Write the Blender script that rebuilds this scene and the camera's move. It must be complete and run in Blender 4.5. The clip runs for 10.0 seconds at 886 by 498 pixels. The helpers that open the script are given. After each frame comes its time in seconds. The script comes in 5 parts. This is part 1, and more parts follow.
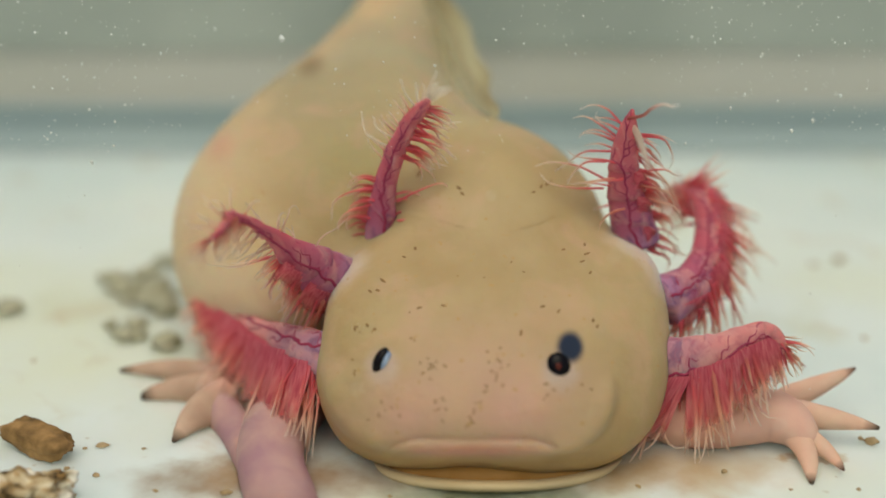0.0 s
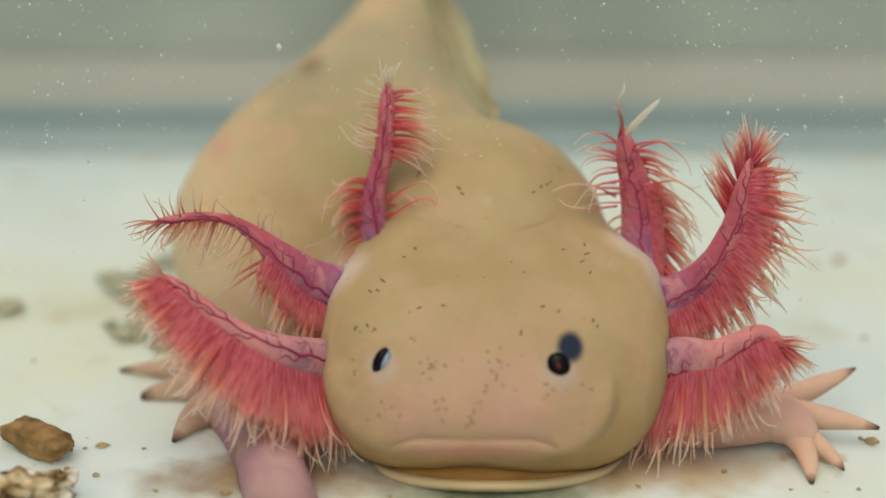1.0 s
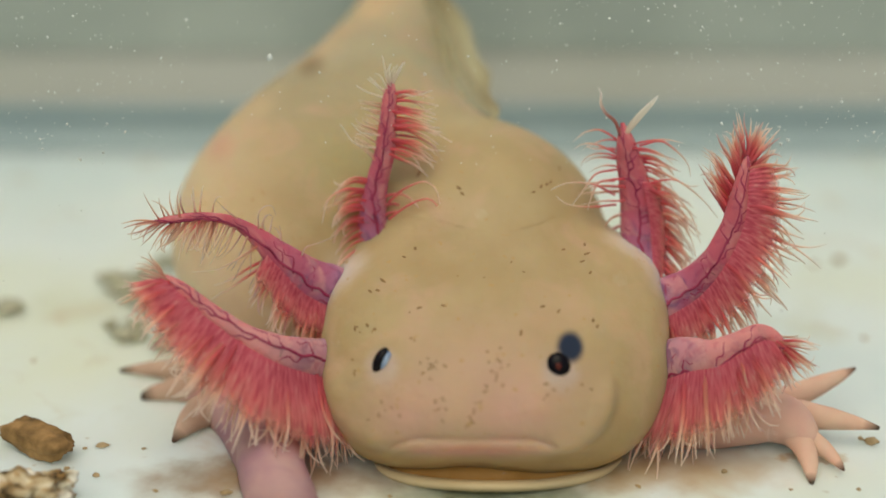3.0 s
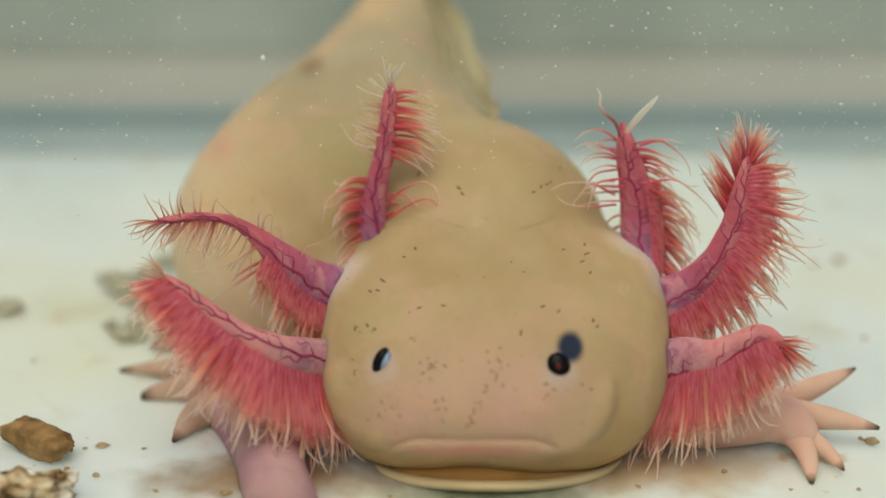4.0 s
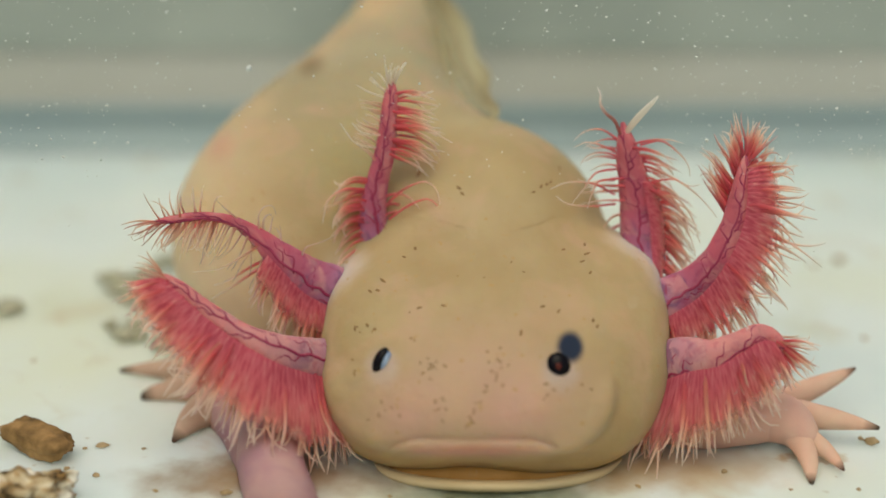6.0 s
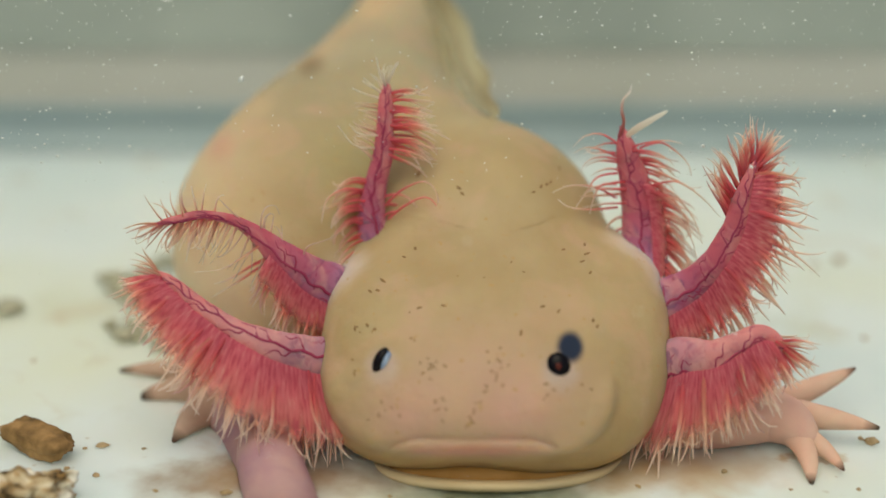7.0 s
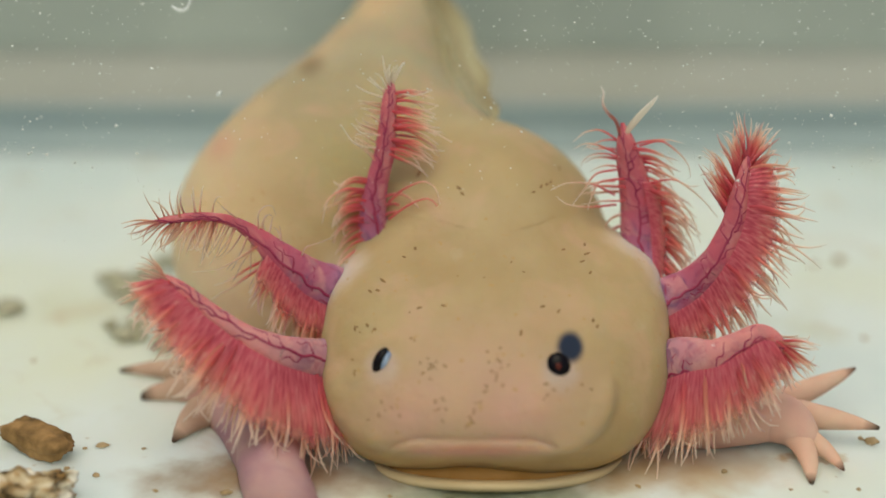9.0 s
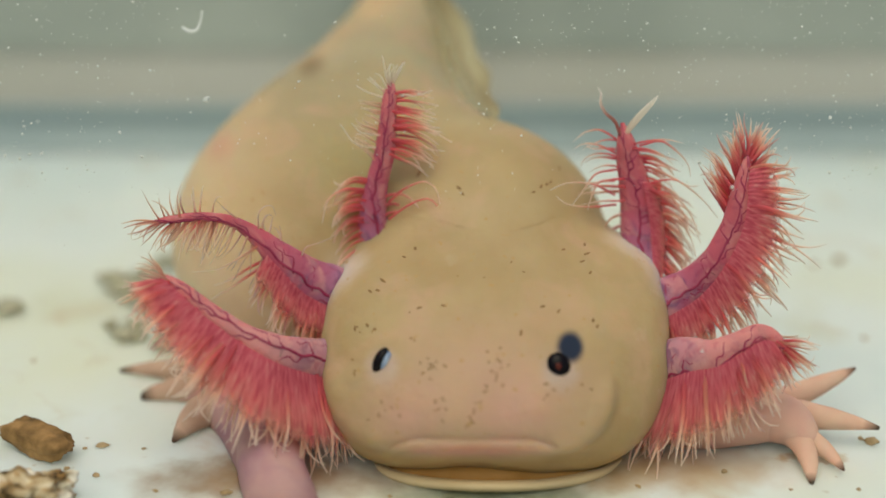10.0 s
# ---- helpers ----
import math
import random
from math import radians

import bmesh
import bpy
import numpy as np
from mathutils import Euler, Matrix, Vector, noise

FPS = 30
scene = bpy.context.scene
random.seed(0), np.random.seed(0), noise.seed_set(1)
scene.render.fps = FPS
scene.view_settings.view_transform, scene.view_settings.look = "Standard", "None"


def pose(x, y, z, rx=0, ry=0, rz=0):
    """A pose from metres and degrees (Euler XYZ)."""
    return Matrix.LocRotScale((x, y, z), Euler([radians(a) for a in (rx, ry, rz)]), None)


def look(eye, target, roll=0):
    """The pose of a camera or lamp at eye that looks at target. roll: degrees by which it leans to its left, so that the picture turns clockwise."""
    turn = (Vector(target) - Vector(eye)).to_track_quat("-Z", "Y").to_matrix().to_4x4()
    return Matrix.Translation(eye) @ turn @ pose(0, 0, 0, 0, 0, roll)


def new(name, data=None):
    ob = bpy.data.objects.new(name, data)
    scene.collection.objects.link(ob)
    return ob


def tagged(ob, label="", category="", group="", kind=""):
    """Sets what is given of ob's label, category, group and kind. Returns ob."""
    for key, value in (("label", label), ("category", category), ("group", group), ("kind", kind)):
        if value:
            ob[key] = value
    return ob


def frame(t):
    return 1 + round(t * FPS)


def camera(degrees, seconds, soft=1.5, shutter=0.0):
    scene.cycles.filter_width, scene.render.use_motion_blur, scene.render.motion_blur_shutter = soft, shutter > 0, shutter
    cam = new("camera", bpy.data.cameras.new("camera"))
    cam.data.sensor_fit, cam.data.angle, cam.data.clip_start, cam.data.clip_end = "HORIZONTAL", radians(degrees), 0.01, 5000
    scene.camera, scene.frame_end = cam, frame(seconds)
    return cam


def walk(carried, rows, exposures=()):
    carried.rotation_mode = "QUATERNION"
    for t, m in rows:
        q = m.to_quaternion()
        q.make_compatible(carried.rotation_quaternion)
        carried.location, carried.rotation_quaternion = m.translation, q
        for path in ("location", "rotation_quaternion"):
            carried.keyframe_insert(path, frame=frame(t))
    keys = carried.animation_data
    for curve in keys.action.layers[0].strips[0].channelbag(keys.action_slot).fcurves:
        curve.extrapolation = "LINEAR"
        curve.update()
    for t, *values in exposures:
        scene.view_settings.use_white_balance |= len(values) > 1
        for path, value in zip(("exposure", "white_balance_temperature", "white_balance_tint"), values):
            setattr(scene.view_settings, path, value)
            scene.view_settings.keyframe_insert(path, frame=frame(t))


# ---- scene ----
# An axolotl resting on the pale floor of a small tank, facing a still camera.
MM = 0.001
PITCH = 24.0      # the camera looks down by this angle; the animal's space leans with it
REACH = 0.220     # camera to the animal's face
CHIN = 0.0312     # height of the animal's origin over the floor

cam = camera(29.94, 10.0, soft=1.7, shutter=0.6)
cam.data.dof.use_dof = True
cam.data.dof.focus_distance = 0.2295
cam.data.dof.aperture_fstop = 6.2
EYE = Vector((0, -REACH * math.cos(radians(PITCH)), CHIN + REACH * math.sin(radians(PITCH))))
CAMERA_POSE = look(EYE, (0, 0, CHIN))
walk(cam, [(0.0, CAMERA_POSE), (10.0, CAMERA_POSE)], exposures=[(0.0, 0.0), (10.0, 0.0)])

# ---- light ----
world = bpy.data.worlds.new("sky")
scene.world = world
world.use_nodes = True
sky = world.node_tree.nodes.new("ShaderNodeTexSky")
sky.sky_type, sky.sun_disc = "NISHITA", False
sky.sun_elevation, sky.sun_rotation = radians(80), radians(206)
sky.air_density, sky.dust_density = 1.0, 4.0
world.node_tree.links.new(sky.outputs["Color"], world.node_tree.nodes["Background"].inputs["Color"])
world.node_tree.nodes["Background"].inputs["Strength"].default_value = 0.105
sun = new("sun", bpy.data.lights.new("sun", "SUN"))
sun.data.energy, sun.data.angle, sun.data.color = 1.55, radians(65), (0.98, 0.95, 0.69)
sun.matrix_world = look((-0.04, -0.22, 0.5), (0, 0, 0))


# ---- materials ----
def col(r, g, b):
    return tuple(((c / 255) / 12.92 if c / 255 <= 0.04045 else ((c / 255 + 0.055) / 1.055) ** 2.4) for c in (r, g, b)) + (1.0,)


class Nodes:
    """A small builder for one node material."""

    def __init__(self, name, rough=0.5, **inputs):
        self.mat = bpy.data.materials.new(name)
        self.mat.use_nodes = True
        self.tree = self.mat.node_tree
        self.bsdf = self.tree.nodes["Principled BSDF"]
        self.bsdf.inputs["Roughness"].default_value = rough
        self.bsdf.inputs["Specular IOR Level"].default_value = 0.12
        self.coord = self.tree.nodes.new("ShaderNodeTexCoord")
        for key, value in inputs.items():
            self.bsdf.inputs[key.replace("_", " ")].default_value = value

    def link(self, a, b):
        self.tree.links.new(a, b)

    def noise(self, scale, detail=4, source="Object", distortion=0.0):
        n = self.tree.nodes.new("ShaderNodeTexNoise")
        n.inputs["Scale"].default_value, n.inputs["Detail"].default_value = scale, detail
        n.inputs["Distortion"].default_value = distortion
        self.link(self.coord.outputs[source], n.inputs["Vector"])
        return n.outputs["Fac"]

    def ramp(self, fac, stops):
        n = self.tree.nodes.new("ShaderNodeValToRGB")
        r = n.color_ramp
        while len(r.elements) < len(stops):
            r.elements.new(0.5)
        for e, (at, c) in zip(r.elements, stops):
            e.position, e.color = at, c
        self.link(fac, n.inputs["Fac"])
        return n.outputs["Color"]

    def mix(self, a, b, fac, how="MIX"):
        n = self.tree.nodes.new("ShaderNodeMix")
        n.data_type, n.blend_type = "RGBA", how
        for value, socket in ((a, n.inputs[6]), (b, n.inputs[7]), (fac, n.inputs[0])):
            if isinstance(value, (tuple, float, int)):
                socket.default_value = value
            else:
                self.link(value, socket)
        return n.outputs[2]

    def spot(self, centre, inner, outer, stretch=(1, 1, 1), wobble=0.0):
        """1 within inner metres of a place on the thing, 0 beyond outer."""
        sub = self.tree.nodes.new("ShaderNodeVectorMath")
        sub.operation = "SUBTRACT"
        self.link(self.coord.outputs["Object"], sub.inputs[0])
        sub.inputs[1].default_value = centre
        mul = self.tree.nodes.new("ShaderNodeVectorMath")
        mul.operation = "MULTIPLY"
        self.link(sub.outputs[0], mul.inputs[0])
        mul.inputs[1].default_value = stretch
        length = self.tree.nodes.new("ShaderNodeVectorMath")
        length.operation = "LENGTH"
        self.link(mul.outputs[0], length.inputs[0])
        value = length.outputs["Value"]
        if wobble:
            add = self.tree.nodes.new("ShaderNodeMath")
            add.operation = "MULTIPLY_ADD"
            self.link(self.noise(260, 3), add.inputs[0])
            add.inputs[1].default_value = wobble
            self.link(value, add.inputs[2])
            value = add.outputs[0]
        rng = self.tree.nodes.new("ShaderNodeMapRange")
        rng.interpolation_type = "SMOOTHSTEP"
        self.link(value, rng.inputs["Value"])
        for key, v in (("From Min", inner), ("From Max", outer), ("To Min", 1.0), ("To Max", 0.0)):
            rng.inputs[key].default_value = v
        return rng.outputs["Result"]

    def bump(self, height, strength, distance):
        n = self.tree.nodes.new("ShaderNodeBump")
        n.inputs["Strength"].default_value, n.inputs["Distance"].default_value = strength, distance
        self.link(height, n.inputs["Height"])
        self.link(n.outputs["Normal"], self.bsdf.inputs["Normal"])

    def colour(self, c):
        if isinstance(c, tuple):
            self.bsdf.inputs["Base Color"].default_value = c
        else:
            self.link(c, self.bsdf.inputs["Base Color"])

    def along(self):
        """How far along a tube, 0 to 1, from its UV map."""
        n = self.tree.nodes.new("ShaderNodeSeparateXYZ")
        self.link(self.coord.outputs["UV"], n.inputs[0])
        return n.outputs["X"]

    def across(self):
        n = self.tree.nodes.new("ShaderNodeSeparateXYZ")
        self.link(self.coord.outputs["UV"], n.inputs[0])
        return n.outputs["Y"]

    def flesh(self, weight, radius, scale):
        self.bsdf.inputs["Subsurface Weight"].default_value = weight
        self.bsdf.inputs["Subsurface Radius"].default_value = radius
        self.bsdf.inputs["Subsurface Scale"].default_value = scale


def mm(p):
    return tuple(c * MM for c in p)


LIP_MID = 4.1     # the mouth's middle, a little beside the head's
CHEEKS = ((14.9, -19.2, 8.0, 1), (-8.8, -18.8, 7.7, -1))   # middle x, z, reach of each cheek pad, and its side


def skin():
    n = Nodes("skin", 0.6)
    face = n.ramp(n.noise(90, 5), [(0.3, col(168, 144, 101)), (0.7, col(182, 159, 118))])
    trunk = n.ramp(n.noise(70, 5), [(0.3, col(156, 145, 113)), (0.7, col(168, 157, 126))])
    where = n.tree.nodes.new("ShaderNodeSeparateXYZ")
    n.link(n.coord.outputs["Object"], where.inputs[0])
    scale = n.tree.nodes.new("ShaderNodeMapRange")
    for key, v in (("From Min", 0.018), ("From Max", 0.046)):
        scale.inputs[key].default_value = v
    n.link(where.outputs["Y"], scale.inputs["Value"])
    base = n.mix(face, trunk, scale.outputs["Result"])
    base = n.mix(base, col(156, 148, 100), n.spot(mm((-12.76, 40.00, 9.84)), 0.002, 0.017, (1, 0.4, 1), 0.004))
    # cream and tan patches paint the lit flank edge and belly into the skin
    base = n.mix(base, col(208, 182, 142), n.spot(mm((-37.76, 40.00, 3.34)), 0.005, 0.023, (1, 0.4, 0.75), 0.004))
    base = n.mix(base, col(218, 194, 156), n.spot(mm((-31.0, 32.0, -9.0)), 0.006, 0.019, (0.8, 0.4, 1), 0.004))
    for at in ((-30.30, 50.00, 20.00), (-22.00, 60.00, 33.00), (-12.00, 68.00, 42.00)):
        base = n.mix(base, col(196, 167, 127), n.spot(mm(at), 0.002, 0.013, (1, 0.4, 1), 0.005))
    base = n.mix(base, col(164, 150, 100), n.ramp(n.noise(48, 4, distortion=0.4), [(0.5, (0, 0, 0, 1)), (0.7, (0.2, 0.2, 0.2, 1))]))
    base = n.mix(base, col(200, 160, 134), n.ramp(n.noise(120, 5, distortion=0.6), [(0.52, (0, 0, 0, 1)), (0.72, (0.4, 0.4, 0.4, 1))]))
    base = n.mix(base, col(190, 160, 130), n.spot(mm((5.65, -2.00, -20.36)), 0.006, 0.019, (0.75, 0.5, 1.1), 0.004))
    base = n.mix(base, col(196, 157, 136), n.spot(mm((8.95, -3.00, -21.75)), 0.0, 0.011, (1, 0.4, 1), 0.004))
    base = n.mix(base, col(196, 157, 136), n.spot(mm((-4.73, -3.00, -22.12)), 0.0, 0.010, (1, 0.4, 1), 0.004))
    base = n.mix(base, col(202, 150, 132), n.spot(mm((3.45, 0.00, -26.70)), 0.002, 0.006, (0.42, 0.4, 2.6), 0.002))
    below = n.tree.nodes.new("ShaderNodeMapRange")
    for key, v in (("From Min", -0.0270), ("From Max", -0.0284)):
        below.inputs[key].default_value = v
    n.link(where.outputs["Z"], below.inputs["Value"])
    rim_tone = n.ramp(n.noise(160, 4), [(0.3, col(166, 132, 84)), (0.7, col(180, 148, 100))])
    lip_share = n.mix((0, 0, 0, 1), n.spot(mm((5.2, 2.0, -28.0)), 0.016, 0.021, (1, 0.3, 1)), below.outputs["Result"])
    base = n.mix(base, rim_tone, n.mix((0, 0, 0, 1), lip_share, 0.75))
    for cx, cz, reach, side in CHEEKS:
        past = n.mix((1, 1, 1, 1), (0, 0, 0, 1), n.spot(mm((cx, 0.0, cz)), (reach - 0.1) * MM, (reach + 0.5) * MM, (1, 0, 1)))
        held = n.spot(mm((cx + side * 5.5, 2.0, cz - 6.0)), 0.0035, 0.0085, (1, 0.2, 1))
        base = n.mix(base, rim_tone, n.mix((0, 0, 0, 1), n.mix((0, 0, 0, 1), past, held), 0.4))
    for at in ((-8.18, -2.00, -15.53), (15.46, -2.00, -16.42)):
        base = n.mix(base, col(190, 166, 146), n.spot(mm(at), 0.0012, 0.0034, (1, 0.4, 1)))
    base = n.mix(base, col(40, 50, 68), n.spot(mm((16.87, -2.00, -12.93)), 0.0014, 0.0026, (1, 0.2, 0.9), 0.0005))
    for at in ((27.26, 18.00, 0.08), (31.06, 16.00, -3.94), (-14.74, 15.00, -3.93)):
        base = n.mix(base, col(206, 190, 178), n.spot(mm(at), 0.001, 0.0085, wobble=0.003))
    base = n.mix(base, col(134, 116, 86), n.spot(mm((-21.26, 50.00, 29.36)), 0.0005, 0.0034, (1, 0.12, 1)))
    base = n.mix(base, col(198, 156, 128), n.spot(mm((-34.21, 38.00, 15.74)), 0.0, 0.0042, (1, 0.12, 1)))
    speck = n.ramp(n.noise(900, 3), [(0.66, (0, 0, 0, 1)), (0.74, (1, 1, 1, 1))])
    base = n.mix(base, col(180, 148, 98), speck)
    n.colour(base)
    n.flesh(0.75, (1.0, 0.65, 0.35), 0.0055)
    inner = n.tree.nodes.new("ShaderNodeAttribute")
    inner.attribute_name = "inner"
    n.link(n.ramp(inner.outputs["Fac"], [(0.0, (0, 0, 0, 1)), (1.0, (0.75, 0.75, 0.75, 1))]), n.bsdf.inputs["Subsurface Weight"])
    n.bump(n.noise(520, 7), 0.28, 0.0005)
    return n.mat


def skin_limb(name, a, b):
    n = Nodes(name, 0.6)
    base = n.ramp(n.noise(160, 5, distortion=0.5), [(0.3, a), (0.7, b)])
    n.colour(base)
    n.flesh(0.25, (1.0, 0.5, 0.35), 0.0015)
    n.bump(n.noise(700, 4), 0.12, 0.0004)
    return n.mat


def skin_toe(name, a, b):
    n = Nodes(name, 0.6)
    base = n.ramp(n.noise(220, 4), [(0.3, a), (0.7, b)])
    base = n.mix(col(211, 169, 151), base, n.ramp(n.along(), [(0.05, (0, 0, 0, 1)), (0.35, (1, 1, 1, 1))]))
    tip = n.ramp(n.along(), [(0.84, (0, 0, 0, 1)), (0.99, (1, 1, 1, 1))])
    n.colour(n.mix(base, col(74, 64, 52), tip))
    n.flesh(0.25, (1.0, 0.5, 0.35), 0.0015)
    return n.mat


def gill_flesh(name, tones):
    n = Nodes(name, 0.5)
    base = n.ramp(n.along(), list(zip((0.0, 0.16, 0.45, 1.0), tones)))
    root = n.mix(n.ramp(n.along(), [(0.2, (0.6, 0.6, 0.6, 1)), (0.4, (0, 0, 0, 1))]), n.ramp(n.noise(300, 4, distortion=1.0), [(0.48, (0, 0, 0, 1)), (0.6, (1, 1, 1, 1))]), 1.0, "MULTIPLY")
    base = n.mix(base, col(104, 70, 104), root)
    base = n.mix(base, col(214, 160, 148), n.ramp(n.noise(170, 4, distortion=1.2), [(0.46, (0, 0, 0, 1)), (0.62, (0.5, 0.5, 0.5, 1))]))
    base = n.mix(base, col(152, 62, 90), n.ramp(n.noise(420, 3, distortion=1.5), [(0.54, (0, 0, 0, 1)), (0.72, (0.5, 0.5, 0.5, 1))]))
    n.colour(base)
    n.flesh(0.6, (1.0, 0.35, 0.3), 0.002)
    n.bump(n.noise(600, 3), 0.2, 0.0004)
    return n.mat


def gill_vein():
    n = Nodes("gill_vein", 0.4)
    n.colour(n.ramp(n.noise(500, 2), [(0.3, col(138, 46, 76)), (0.7, col(158, 62, 86))]))
    return n.mat


def filament_flesh(name, stops, clearness=0.4):
    n = Nodes(name, 0.45)
    base = n.ramp(n.along(), stops)
    info = n.tree.nodes.new("ShaderNodeNewGeometry")
    base = n.mix(base, col(236, 196, 160), n.ramp(info.outputs["Random Per Island"], [(0.6, (0, 0, 0, 1)), (1.0, (0.6, 0.6, 0.6, 1))]))
    base = n.mix(base, col(190, 78, 96), n.ramp(info.outputs["Random Per Island"], [(0.0, (0.5, 0.5, 0.5, 1)), (0.3, (0, 0, 0, 1))]))
    n.colour(base)
    out = n.tree.nodes["Material Output"]
    trans = n.tree.nodes.new("ShaderNodeBsdfTranslucent")
    n.link(base, trans.inputs["Color"])
    mixer = n.tree.nodes.new("ShaderNodeMixShader")
    mixer.inputs[0].default_value = 0.72
    n.link(n.bsdf.outputs[0], mixer.inputs[1])
    n.link(trans.outputs[0], mixer.inputs[2])
    clear = n.tree.nodes.new("ShaderNodeBsdfTransparent")
    thin = n.tree.nodes.new("ShaderNodeMixShader")
    n.link(n.ramp(n.along(), [(0.2, (0.1, 0.1, 0.1, 1)), (1.0, (clearness, clearness, clearness, 1))]), thin.inputs[0])
    n.link(mixer.outputs[0], thin.inputs[1])
    n.link(clear.outputs[0], thin.inputs[2])
    n.link(thin.outputs[0], out.inputs["Surface"])
    return n.mat


def web_flesh():
    """Tissue that joins the filaments near the stalk, streaked along them."""
    n = Nodes("web_flesh", 0.5)
    grow = n.tree.nodes.new("ShaderNodeMapping")
    grow.inputs["Scale"].default_value = (2.0, 46.0, 1.0)
    n.link(n.coord.outputs["UV"], grow.inputs["Vector"])
    streak = n.tree.nodes.new("ShaderNodeTexNoise")
    streak.inputs["Scale"].default_value, streak.inputs["Detail"].default_value = 1.5, 4
    n.link(grow.outputs[0], streak.inputs["Vector"])
    base = n.ramp(n.along(), [(0.0, col(234, 132, 148)), (0.45, col(244, 146, 152)), (1.0, col(252, 190, 172))])
    base = n.mix(base, col(212, 88, 112), n.ramp(streak.outputs["Fac"], [(0.46, (0, 0, 0, 1)), (0.62, (0.7, 0.7, 0.7, 1))]))
    base = n.mix(base, col(255, 206, 190), n.ramp(streak.outputs["Fac"], [(0.3, (0.7, 0.7, 0.7, 1)), (0.42, (0, 0, 0, 1))]))
    n.colour(base)
    n.bump(streak.outputs["Fac"], 0.6, 0.0005)
    trans = n.tree.nodes.new("ShaderNodeBsdfTranslucent")
    n.link(base, trans.inputs["Color"])
    mixer, thin = n.tree.nodes.new("ShaderNodeMixShader"), n.tree.nodes.new("ShaderNodeMixShader")
    mixer.inputs[0].default_value = 0.6
    n.link(n.bsdf.outputs[0], mixer.inputs[1])
    n.link(trans.outputs[0], mixer.inputs[2])
    clear = n.tree.nodes.new("ShaderNodeBsdfTransparent")
    n.link(n.ramp(n.along(), [(0.3, (0.08, 0.08, 0.08, 1)), (0.7, (0.3, 0.3, 0.3, 1)), (1.0, (0.85, 0.85, 0.85, 1))]), thin.inputs[0])
    n.link(mixer.outputs[0], thin.inputs[1])
    n.link(clear.outputs[0], thin.inputs[2])
    n.link(thin.outputs[0], n.tree.nodes["Material Output"].inputs["Surface"])
    return n.mat


def fin_flesh():
    n = Nodes("fin_flesh", 0.4)
    grow = n.tree.nodes.new("ShaderNodeMapping")
    grow.inputs["Scale"].default_value = (2.2, 11.0, 1.0)
    n.link(n.coord.outputs["UV"], grow.inputs["Vector"])
    veil = n.tree.nodes.new("ShaderNodeTexNoise")
    veil.inputs["Scale"].default_value, veil.inputs["Detail"].default_value = 1.6, 5
    n.link(grow.outputs[0], veil.inputs["Vector"])
    n.colour(n.ramp(veil.outputs["Fac"], [(0.42, col(190, 182, 144)), (0.52, col(178, 166, 124)), (0.62, col(138, 116, 78))]))
    out = n.tree.nodes["Material Output"]
    clear = n.tree.nodes.new("ShaderNodeBsdfTransparent")
    mixer = n.tree.nodes.new("ShaderNodeMixShader")
    hem = n.ramp(n.across(), [(0.5, (0.42, 0.42, 0.42, 1)), (0.85, (0.8, 0.8, 0.8, 1)), (1.0, (0.55, 0.55, 0.55, 1))])
    n.link(hem, mixer.inputs[0])
    n.link(clear.outputs[0], mixer.inputs[1])
    n.link(n.bsdf.outputs[0], mixer.inputs[2])
    n.link(mixer.outputs[0], out.inputs["Surface"])
    return n.mat


def plain(name, a, b, scale, rough, bump=0.0, **inputs):
    n = Nodes(name, rough, **inputs)
    n.colour(n.ramp(n.noise(scale, 6), [(0.3, a), (0.7, b)]))
    if bump:
        n.bump(n.noise(scale * 4, 5), 0.5, bump)
    return n.mat


